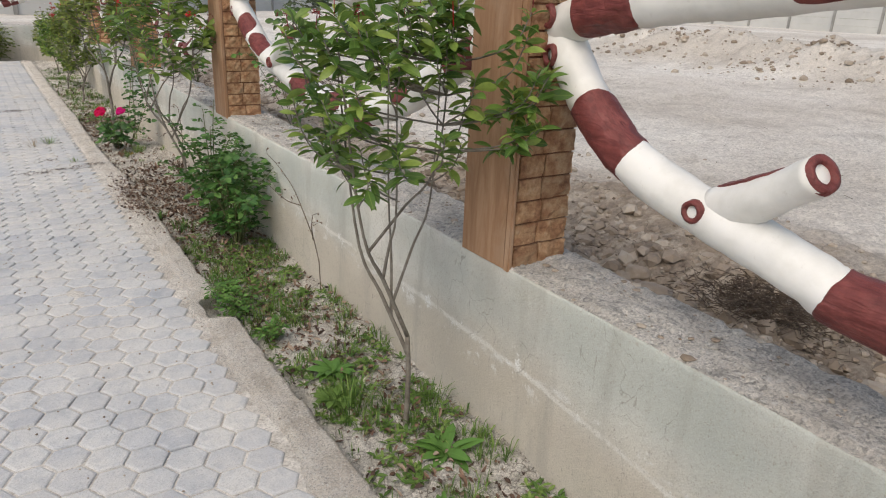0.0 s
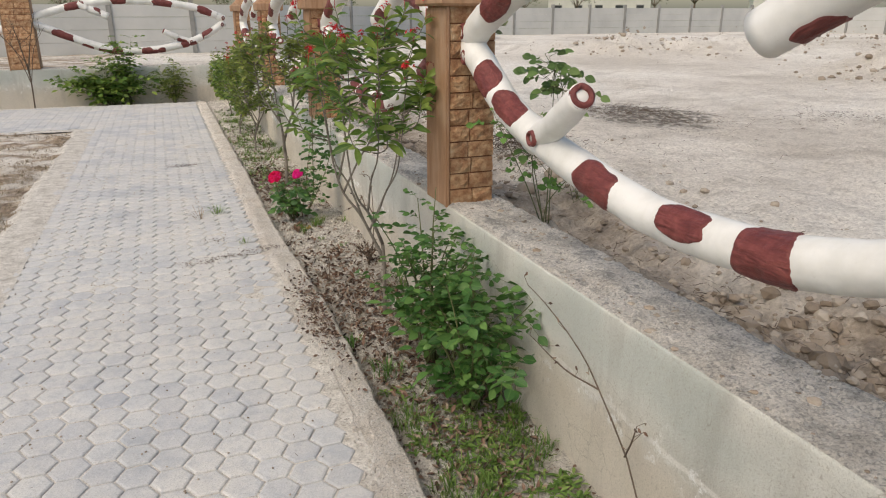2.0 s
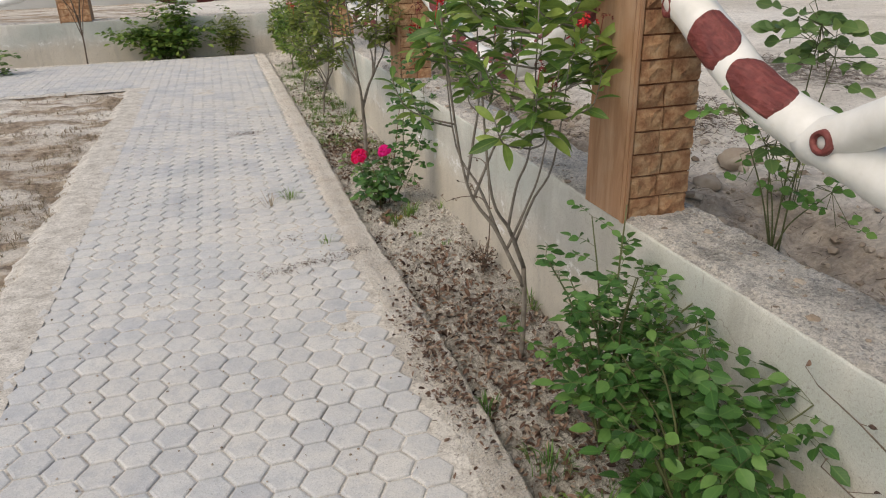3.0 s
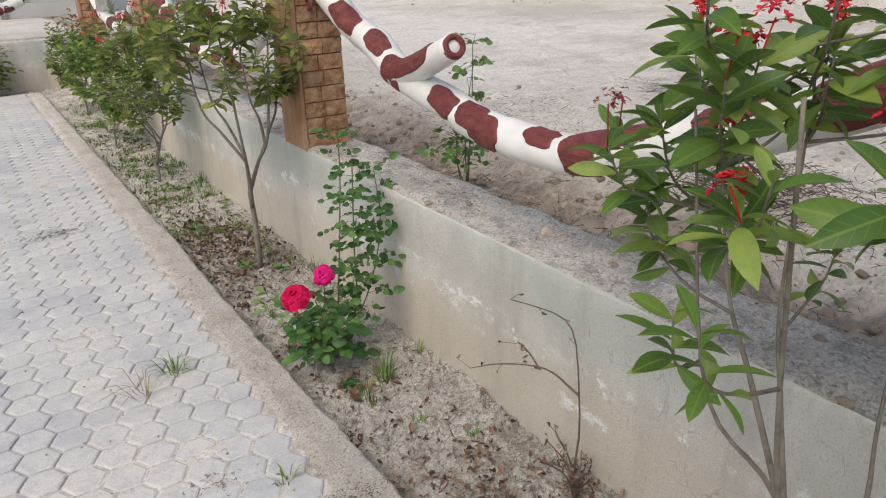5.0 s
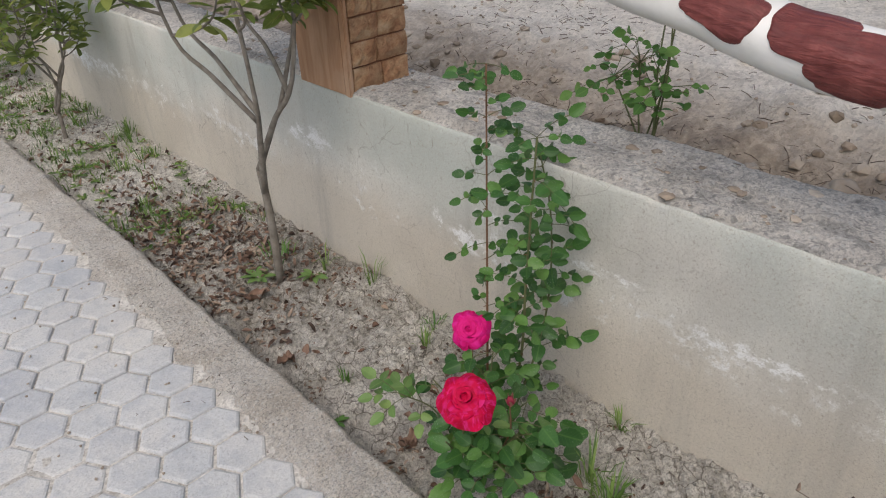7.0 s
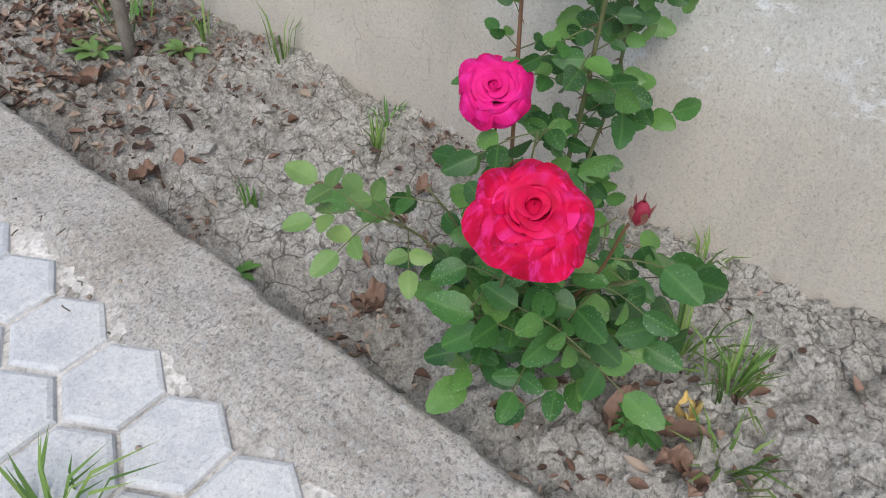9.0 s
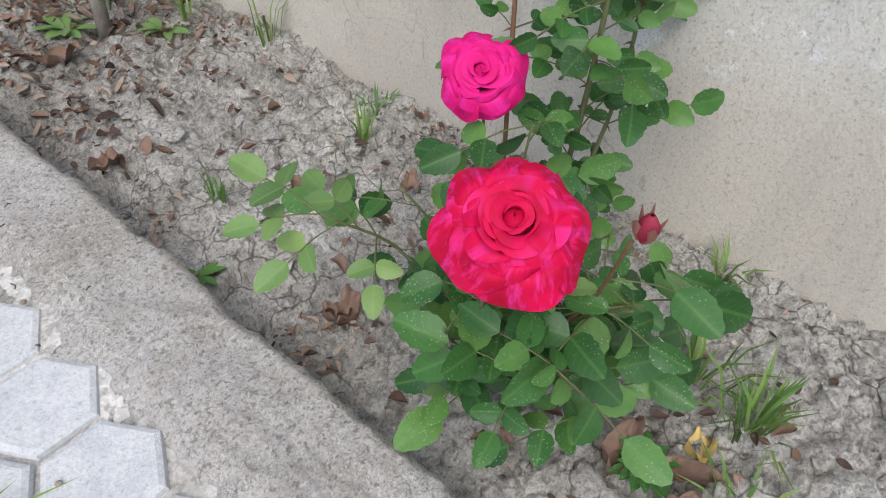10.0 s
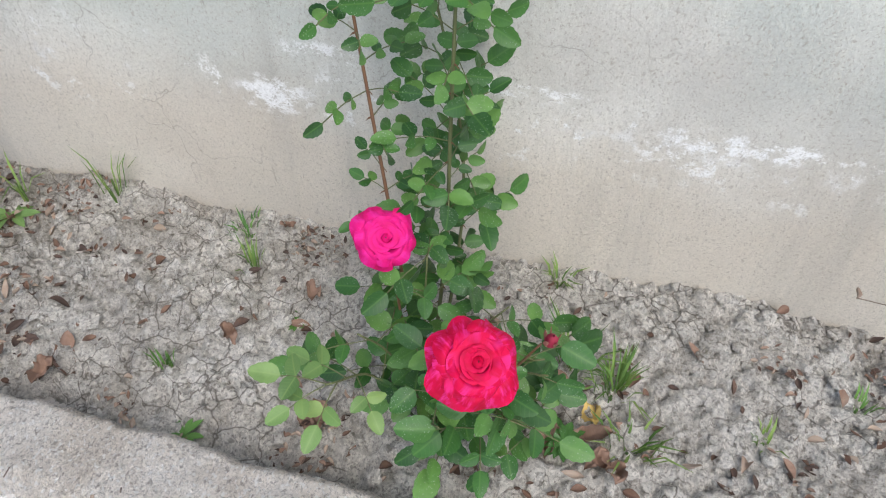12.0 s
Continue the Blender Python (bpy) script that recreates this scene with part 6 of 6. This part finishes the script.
# grass on the paving and in the bed
for x, y, n, h, sp, lay, mat in ((0.48, 7.72, 34, 0.12, 0.05, 1.5, GRASS), (0.32, 7.60, 16, 0.17, 0.05, 1.8, STRAW), (0.62, 6.72, 16, 0.07, 0.05, 1.0, GRASS), (1.28, 7.12, 40, 0.12, 0.05, 0.9, GRASS), (1.33, 7.22, 26, 0.14, 0.05, 0.9, GRASS),
                                 (1.17, 7.08, 30, 0.10, 0.05, 1.1, GRASS), (1.58, 7.28, 18, 0.09, 0.03, 0.9, GRASS), (1.42, 8.02, 16, 0.09, 0.03, 0.6, GRASS), (1.54, 8.10, 26, 0.06, 0.05, 0.9, WEED),
                                 (1.50, 8.75, 10, 0.13, 0.05, 1.0, GRASS), (1.57, 8.5, 14, 0.16, 0.04, 0.8, GRASS), (1.10, 8.08, 14, 0.07, 0.02, 0.5, WEED), (1.36, 8.9, 30, 0.09, 0.10, 1.0, WEED),
                                 (1.10, 4.3, 60, 0.11, 0.10, 0.8, WEED), (1.02, 4.75, 50, 0.10, 0.07, 0.8, WEED), (1.26, 6.8, 14, 0.06, 0.03, 0.7, GRASS), (1.4, 6.6, 12, 0.05, 0.03, 0.7, WEED)):
    tuft_thing(x, y, n, h, sp, int(x * 100 + y * 7), "loose tuft of green grass" if mat is not STRAW else "flattened straw-coloured grass tuft", mat, lay)
for x, y, n, ln, mat, label in ((1.36, 0.92, 16, 0.17, WEED, "broad-leaved light green rosette weed"), (1.14, 7.21, 22, 0.06, LEAF_ROSE, "small dark green rosette weed under the rose"), (1.14, 0.62, 18, 0.08, WEED, "low light green rosette weed"),
                                (1.20, 1.72, 26, 0.14, WEED, "bushy light green weed by the kerb"), (1.10, 1.50, 22, 0.12, GRASS, "light green grassy weed by the kerb"), (1.30, 7.86, 10, 0.04, WEED, "tiny green weed sprig"),
                                (1.05, 3.0, 26, 0.12, WEED, "bushy light green weed at the broken kerb"), 
                                (1.24, 8.88, 10, 0.09, LEAF_YOUNG, "pale green seedling with broad leaves"), (1.42, 8.72, 10, 0.08, LEAF_YOUNG, "pale green seedling with broad leaves"), (0.97, 7.97, 8, 0.05, WEED, "thin green weed sprig")):
    weed_thing(x, y, n, ln, int(x * 90 + y * 11), label, mat, 0.6)

small_rose_bush((0.98, 2.62, -0.06), (0.15, 0.22), 0.24, 61, 120, 0.026, "bushy light green weed at the broken kerb", WEED, "bushy_weed", cane_r=0.002)
small_rose_bush((1.04, 2.25, -0.07), (0.12, 0.14), 0.14, 62, 50, 0.024, "low light green weed at the broken kerb", WEED, "bushy_weed", cane_r=0.002)
tuft_thing(1.16, 1.45, 130, 0.17, 0.15, 63, "thick tuft of bright green grass", GRASS, 1.0)
tuft_thing(1.50, 1.28, 50, 0.16, 0.08, 64, "tuft of green grass at the wall's foot", GRASS, 0.8)
carpet = Soup()
for _ in range(3000):
    r = rnd.random()
    if r < 0.55:
        x, y = rnd.uniform(1.0, WX0 - 0.03), rnd.uniform(-0.5, 4.3)
    elif r < 0.8:
        x, y = rnd.uniform(1.0, WX0 - 0.03), rnd.uniform(9.3, 16)
    else:
        x, y = WX0 - 0.03 - abs(rnd.gauss(0, 0.03)), rnd.uniform(-1, 12)
        if fbm(0, y * 1.1, 8) < 0.12 or (5.6 < y < 9.3):
            continue
    if fbm(x * 2.2, y * 2.2, 4) < (0.02 if y < 4.4 and r < 0.8 else -0.12):
        continue
    grass_tuft(carpet, (x, y, bed_z(x, y) - 0.004), 6, rnd.uniform(0.03, 0.11) * (1.4 if r >= 0.8 else 1), 0.04, rnd, 1.1)
for _ in range(1500):
    x, y = (rnd.uniform(1.0, WX0 - 0.04), rnd.uniform(0.0, 4.2)) if rnd.random() < 0.7 else (rnd.uniform(1.0, WX0 - 0.04), rnd.uniform(9.4, 15))
    if fbm(x * 2, y * 2, 9) < 0:
        continue
    a = rnd.uniform(0, 6.28)
    for k in range(4):
        put_leaf(carpet, Vector((x, y, bed_z(x, y) + 0.006)), (math.cos(a + k * 1.6), math.sin(a + k * 1.6), 0.5), blade(rnd.uniform(0.025, 0.06), 0.016, 0.3, 0.5, 3), rnd, 0.2)
tagged(carpet.make("ground_weeds", GRASS), "low green weeds and grass growing in the bed", "grass", kind="stuff")


# ---------- dead twigs ----------
def dead_plant(at, stems, seed, label):
    r = random.Random(seed)
    ob = holder("dead_plant", at, label, "dead plant")
    s, lv = Soup(), Soup()
    for pts in stems:
        ln = spline(pts, 12)
        s.tube(ln, [0.0045 * (1 - 0.6 * i / 12) for i in range(13)], 5, 0.2, seed)
        for i in range(4, 13, 2):
            e = ln[i] + Vector((r.gauss(0, 0.025), r.gauss(0, 0.03), r.uniform(-0.01, 0.03)))
            s.tube([ln[i], ln[i].lerp(e, 0.5), e], 0.0014, 4)
            v, f = curled_leaf(r, 0.022)
            m = Euler((r.uniform(0, 6), r.uniform(0, 6), 0)).to_matrix()
            lv.add([m @ p + e for p in v], f)
    s.make("twig", TWIG, ob)
    tagged(lv.make("withered_foliage", DRYLEAF, ob), kind="stuff")


dead_plant((1.52, 6.13, -0.07), [[(0, 0, -0.05), (0.03, 0, 0.2), (0.04, 0.02, 0.36), (0.04, 0.05, 0.57), (0.04, 0.11, 0.645), (0.04, 0.25, 0.635), (0.04, 0.42, 0.60)], [(0.035, 0.02, 0.375), (0.04, 0.2, 0.39), (-0.02, 0.39, 0.34), (-0.08, 0.53, 0.27)], [(0.03, 0.22, 0.38), (0.03, 0.3, 0.43), (0.03, 0.36, 0.44)]], 4,
           "dead twiggy plant leaning on the plaster wall")
dead_plant((1.54, 2.66, -0.07), [[(0, 0, -0.05), (0.04, 0.13, 0.23), (0.04, 0.39, 0.478), (0.04, 0.55, 0.58), (0.04, 0.8, 0.66), (0.03, 0.97, 0.70)], [(0.04, 0.39, 0.478), (0.02, 0.62, 0.46), (0, 0.88, 0.50)], [(0.04, 0.2, 0.3), (0.0, 0.12, 0.42), (0.0, 0.10, 0.5)]], 5,
           "dead twiggy plant leaning on the plaster wall")
dead_plant((1.49, 6.08, -0.07), [[(0, 0, -0.02), (0.04 * math.cos(k * 1.1), 0.06 * math.sin(k * 1.3), 0.08), (0.12 * math.cos(k * 1.1), 0.17 * math.sin(k * 1.3) + 0.05, 0.06 + 0.025 * (k % 5))] for k in range(15)], 7,
           "crumpled heap of dead brown stems at the wall's foot")
dead_plant((1.10, 5.75, -0.07), [[(0, 0, -0.05), (0.02, 0.05, 0.12), (0.0, 0.06, 0.26)], [(0, 0, 0.02), (-0.04, -0.05, 0.14)]], 6, "small dead twig standing in the bed")


# ---------- plants and rubble outside ----------
def out_plant(x, y, top, seed, count, size, label, spread=0.22, mat=None, lo=2):
    ob = small_rose_bush((x, y, outside(x, y)), (spread, spread), top, seed, count, size, label, mat or WEED, "roadside_plant", lo=lo, cane_r=0.003 * max(1, size * 10))
    ob["group"] = "plants outside the wall"
    ob["category"] = "plant"


def sprig(x, y, heads, seed, size, label, mat):
    """A climbing weed: thin stems from one foot to leafy heads at (x, y, z, radius, leaves)."""
    r = random.Random(seed)
    base = Vector((x, y, outside(x, y)))
    ob = holder("climbing_weed", base, label, "weed", "plants outside the wall")
    leafs, stalks = Soup(), Soup()
    for hx, hy, hz, rad, n in heads:
        c = Vector((hx, hy, hz)) - base
        ln = spline([(r.gauss(0, 0.01), r.gauss(0, 0.01), -0.04), c * 0.5 + Vector((r.gauss(0, 0.02), r.gauss(0, 0.02), 0)), c], 10)
        v, f = tube(ln, [0.004 * (1 - 0.5 * i / 10) for i in range(11)], 5)
        raw("stem", v, f, STEM, ob)
        for i in range(n):
            q = Vector((r.gauss(0, 0.5), r.gauss(0, 0.5), r.gauss(0, 0.55))) * rad
            a = i * 2.4
            stalks.tube([c, c + q * 0.5, c + q], 0.0016, 4)
            compound(leafs, stalks, c + q, (math.cos(a), math.sin(a), r.uniform(-0.2, 0.5)), size * r.uniform(0.75, 1.25), r, 1, lambda l, w, f, d: blade(l, w * 1.1, f, d, 5, 0.45), face=(-0.7, -0.6, 0.5), wild=0.5)
    tagged(stalks.make("stalk_mass", STEM, ob), kind="stuff")
    leafs.make("crown", mat, ob)


sprig(2.12, 4.44, [(2.08, 4.36, 1.50, 0.13, 20), (2.10, 4.30, 1.40, 0.11, 12), (1.95, 4.33, 1.20, 0.10, 9)], 51, 0.052, "climbing light green weed behind the branch rail", LEAF_YOUNG)
sprig(2.08, 4.40, [(1.98, 4.42, 1.08, 0.13, 16), (1.71, 4.26, 1.25, 0.07, 8), (2.1, 4.2, 0.95, 0.12, 8)], 52, 0.042, "green weed twined round the branch rail", WEED)
sprig(2.13, 7.60, [(2.165, 7.592, 1.27, 0.08, 8), (2.15, 7.60, 1.12, 0.07, 6), (2.13, 7.55, 1.38, 0.05, 5)], 53, 0.040, "leggy green weed behind the branch rail", LEAF_YOUNG)
sprig(2.12, 7.64, [(2.10, 7.66, 0.90, 0.11, 15), (2.09, 7.56, 0.84, 0.10, 14), (2.14, 7.78, 0.82, 0.08, 8)], 54, 0.038, "leafy green weed behind the wall", WEED)
out_plant(2.7, 5.0, 0.45, 55, 26, 0.03, "wispy grey-green weed on the rubble", 0.25, LEAF_OLIVE)
out_plant(14, 33, 1.0, 56, 40, 0.3, "low green roadside bush far off", 1.6, FARGREEN)
out_plant(9, 30, 0.7, 57, 30, 0.25, "low green roadside bush far off", 1.2, FARGREEN)


def stone_thing(x, y, r, seed):
    q = random.Random(seed)
    bm = bmesh.new()
    bmesh.ops.create_icosphere(bm, subdivisions=3, radius=r)
    for v in bm.verts:
        n = v.co.normalized()
        v.co *= 1 + 0.35 * fbm(n.x * 1.3 + seed, n.y * 1.3, n.z * 1.3, 3)
        v.co.z *= 0.6
    ob = part("stone", bm, STONE, None, "", True)
    ob.matrix_basis = pose(x, y, ground_at(x, y) + r * 0.28, 0, 0, q.uniform(0, 360))
    tagged(ob, "rough pale brown field stone in the rubble", "stone", "rubble stones")


for i, (x, y, r) in enumerate(((2.24, 0.68, 0.10), (2.2, 1.05, 0.07), (2.5, 1.0, 0.06), (2.9, 5.6, 0.12), (2.45, 5.3, 0.07), (2.35, 6.9, 0.08), (2.5, 6.4, 0.06), (2.15, 7.0, 0.05), (2.6, 0.1, 0.06), (2.3, 1.5, 0.06), (2.45, 3.2, 0.06))):
    stone_thing(x, y, r, i)
bit = bmesh.new()
bmesh.ops.create_icosphere(bit, subdivisions=2, radius=0.028)
for v in bit.verts:
    v.co *= 1 + 0.3 * fbm(v.co.x * 40, v.co.y * 40, v.co.z * 40, 2)
chip = part("stone_chip", bit, STONE)
chip.matrix_basis = pose(1.83, 6.64, WTOP + 0.012)
tagged(chip, "small pale stone chip lying on the wall", "stone")

rubble = Soup()
for _ in range(2600):
    x = 2.02 + abs(rnd.gauss(0, 0.7))
    y = rnd.uniform(-2, 11)
    r = min(0.035, 0.006 * rnd.paretovariate(1.6))
    v, f = lump(r, rnd)
    o = Vector((x, y, outside(x, y) + r * 0.2))
    rubble.add([p + o for p in v], f)
for _ in range(1500):
    hx, hy, rr, _h = rnd.choice(((12.6, 9.5, 1.4, 0.34), (12.4, 6.2, 1.6, 0.42), (12.2, 3.5, 1.6, 0.4), (13, 19, 2.2, 0.55), (16, 17.5, 2.5, 0.6), (19.5, 16.5, 2.8, 0.55)))
    x, y = rnd.gauss(hx, rr * 0.6), rnd.gauss(hy, rr * 0.6)
    r = min(0.08, 0.014 * rnd.paretovariate(1.6))
    v, f = lump(r, rnd)
    rubble.add([p + Vector((x, y, outside(x, y) + r * 0.2)) for p in v], f)
for _ in range(1700):
    x, y = 2.04 + abs(rnd.gauss(0.15, 0.5)), rnd.uniform(-1.0, 3.4)
    r = min(0.055, 0.010 * rnd.paretovariate(1.7))
    v, f = lump(r, rnd)
    rubble.add([p + Vector((x, y, outside(x, y) + r * 0.15)) for p in v], f)
tagged(rubble.make("rubble", STONE, smooth=False), "broken stones and clods outside the wall", "rubble", kind="stuff")

straw = Soup()
for cx, cy, sx, sy, n, up in ((2.43, 0.28, 0.12, 0.16, 1800, 0.13), (3.0, 6.45, 0.2, 0.3, 2200, 0.16), (5.45, 8.0, 0.4, 0.5, 1300, 0.03), (7.2, 6.9, 0.5, 0.3, 300, 0.05), (2.5, 3, 0.3, 1.5, 450, 0.06), (2.35, 7.5, 0.25, 1.2, 450, 0.06), (3.2, 8.6, 0.4, 0.5, 300, 0.1), (4.2, 6.0, 0.5, 0.4, 60, 0.05), (4, 3, 1.2, 2, 90, 0.04)):
    for _ in range(n):
        x, y = rnd.gauss(cx, sx), rnd.gauss(cy, sy)
        if x < 2.03:
            continue
        a = rnd.uniform(0, 6.28)
        ln = rnd.uniform(0.015, 0.065)
        z = outside(x, y)
        p0 = Vector((x, y, z + rnd.uniform(0, up)))
        p1 = p0 + Vector((math.cos(a) * ln, math.sin(a) * ln, rnd.uniform(-0.3, 0.6) * ln))
        p1.z = max(p1.z, z + 0.003)
        straw.tube([p0, p0.lerp(p1, 0.5) + Vector((rnd.gauss(0, 0.05) * ln, rnd.gauss(0, 0.05) * ln, 0.06 * ln)), p1], rnd.uniform(0.0008, 0.0024), 3)
tagged(straw.make("dry_brush", TWIG), "dry twigs and straw heaped on the ground outside", "dry brush", kind="stuff")

lawn = Soup()
for _ in range(2600):
    x, y = LEFT_X - 0.06 - abs(rnd.gauss(0, 0.8)), rnd.uniform(2.0, 13.65)
    if fbm(x * 1.6, y * 1.6, 2) < 0.02:
        continue
    grass_tuft(lawn, (x, y, inside(x, y) - 0.003), 4, rnd.uniform(0.03, 0.07), 0.03, rnd, 1.6)
tagged(lawn.make("dry_lawn_grass", STRAW), "sparse dry grass on the bare lawn", "grass", kind="stuff")


# ---------- far surroundings ----------
def boundary(points, group="precast boundary wall"):
    for (xa, ya), (xb, yb) in zip(points, points[1:]):
        a, b = Vector((xa, ya, 0)), Vector((xb, yb, 0))
        n = max(1, round((b - a).length / 2.4))
        for k in range(n):
            p, q = a.lerp(b, k / n), a.lerp(b, (k + 1) / n)
            d = (q - p)
            ob = holder("boundary_wall_bay", p, "grey precast concrete boundary wall bay of stacked panels and a post", "boundary wall", group)
            ob.matrix_basis = pose(p.x, p.y, OUT_Z - 0.05, 0, 0, math.degrees(math.atan2(d.y, d.x)))
            L = d.length
            for r in range(4):
                part("panel", box(0.06, L - 0.06, -0.025, 0.025, 0.04 + r * 0.36, 0.395 + r * 0.36, 0.008), PANEL, ob)
            part("post", box(-0.07, 0.07, -0.08, 0.08, -0.1, 1.66 + 0.0 * k, 0.012), POST, ob)


boundary([(-22, 25), (3.5, 25), (16, 37), (38, 37.5), (40, 6), (40, -12)])


def house(x, y, w, d, h, turn, label, z=OUT_Z):
    ob = holder("house", (x, y, z), label, "house", "far houses")
    ob.matrix_basis = pose(x, y, z, 0, 0, turn)
    part("wall", box(-w / 2, w / 2, 0, d, -0.2, h, 0.03), HOUSE, ob)
    part("roof", box(-w / 2 - 0.3, w / 2 + 0.3, -0.3, d + 0.3, h, h + 0.25, 0.03), POST, ob)
    for i in range(int(w // 3)):
        cx = -w / 2 + 1.5 + i * 3
        win = part("window", box(cx - 0.6, cx + 0.6, -0.06, 0.04, 1.0, 2.3, 0.02), POST, ob)
        part("pane", box(cx - 0.5, cx + 0.5, -0.075, 0.0, 1.1, 2.2), GLASS, win)


house(62, 95, 15, 8, 3.6, -30, "long pale single-storey house beyond the field")
house(84, 80, 10, 8, 3.4, -40, "pale single-storey house beyond the field")
house(45, 110, 9, 8, 3.2, -20, "pale single-storey house beyond the field")
field = sheet("field", steps(-160, 220, 20), steps(44, 300, 16), lambda x, y: OUT_Z + 0.16 + 0.05 * fbm(x * 0.05, y * 0.05), FIELD)
tagged(field, "flat green field beyond the boundary wall", "field", kind="structure")


def far_tree(x, y, h, seed):
    q = random.Random(seed)
    ob = holder("far_tree", (x, y, OUT_Z), "hazy grey-green tree far beyond the boundary wall", "tree", "far trees")
    w, c = Soup(), Soup()
    w.tube([Vector((0, 0, -0.2)), Vector((0.1, 0, h * 0.3)), Vector((0, 0.1, h * 0.6))], [h * 0.03, h * 0.022, h * 0.012], 6)
    for k in range(7):
        a = k * 0.9
        e = Vector((math.cos(a) * h * 0.28, math.sin(a) * h * 0.28, h * q.uniform(0.55, 0.9)))
        w.tube([Vector((0.05, 0, h * 0.35)), Vector((e.x * 0.5, e.y * 0.5, h * 0.5)), e], [h * 0.012, h * 0.008, h * 0.004], 4)
        for _ in range(60):
            p = e + Vector((q.gauss(0, 1), q.gauss(0, 1), q.gauss(0, 0.8))) * h * 0.11
            put_leaf(c, p, (q.gauss(0, 1), q.gauss(0, 1), q.gauss(0, 0.6)), blade(h * 0.055, h * 0.03, 0.2, 0.3, 2), q, 0.6)
    w.make("trunk", TWIG, ob)
    c.make("crown", FARGREEN, ob)


for k in range(26):
    a = radians(-25 + k * 4.4 + rnd.uniform(-1.5, 1.5))
    d = rnd.uniform(85, 150)
    far_tree(d * math.sin(a), d * math.cos(a), rnd.uniform(4.0, 7.5), k)
far_tree(-1.5, 29, 4.2, 90)
far_tree(-6, 31, 4.6, 91)


# ---------- paving pieces ----------
paving()
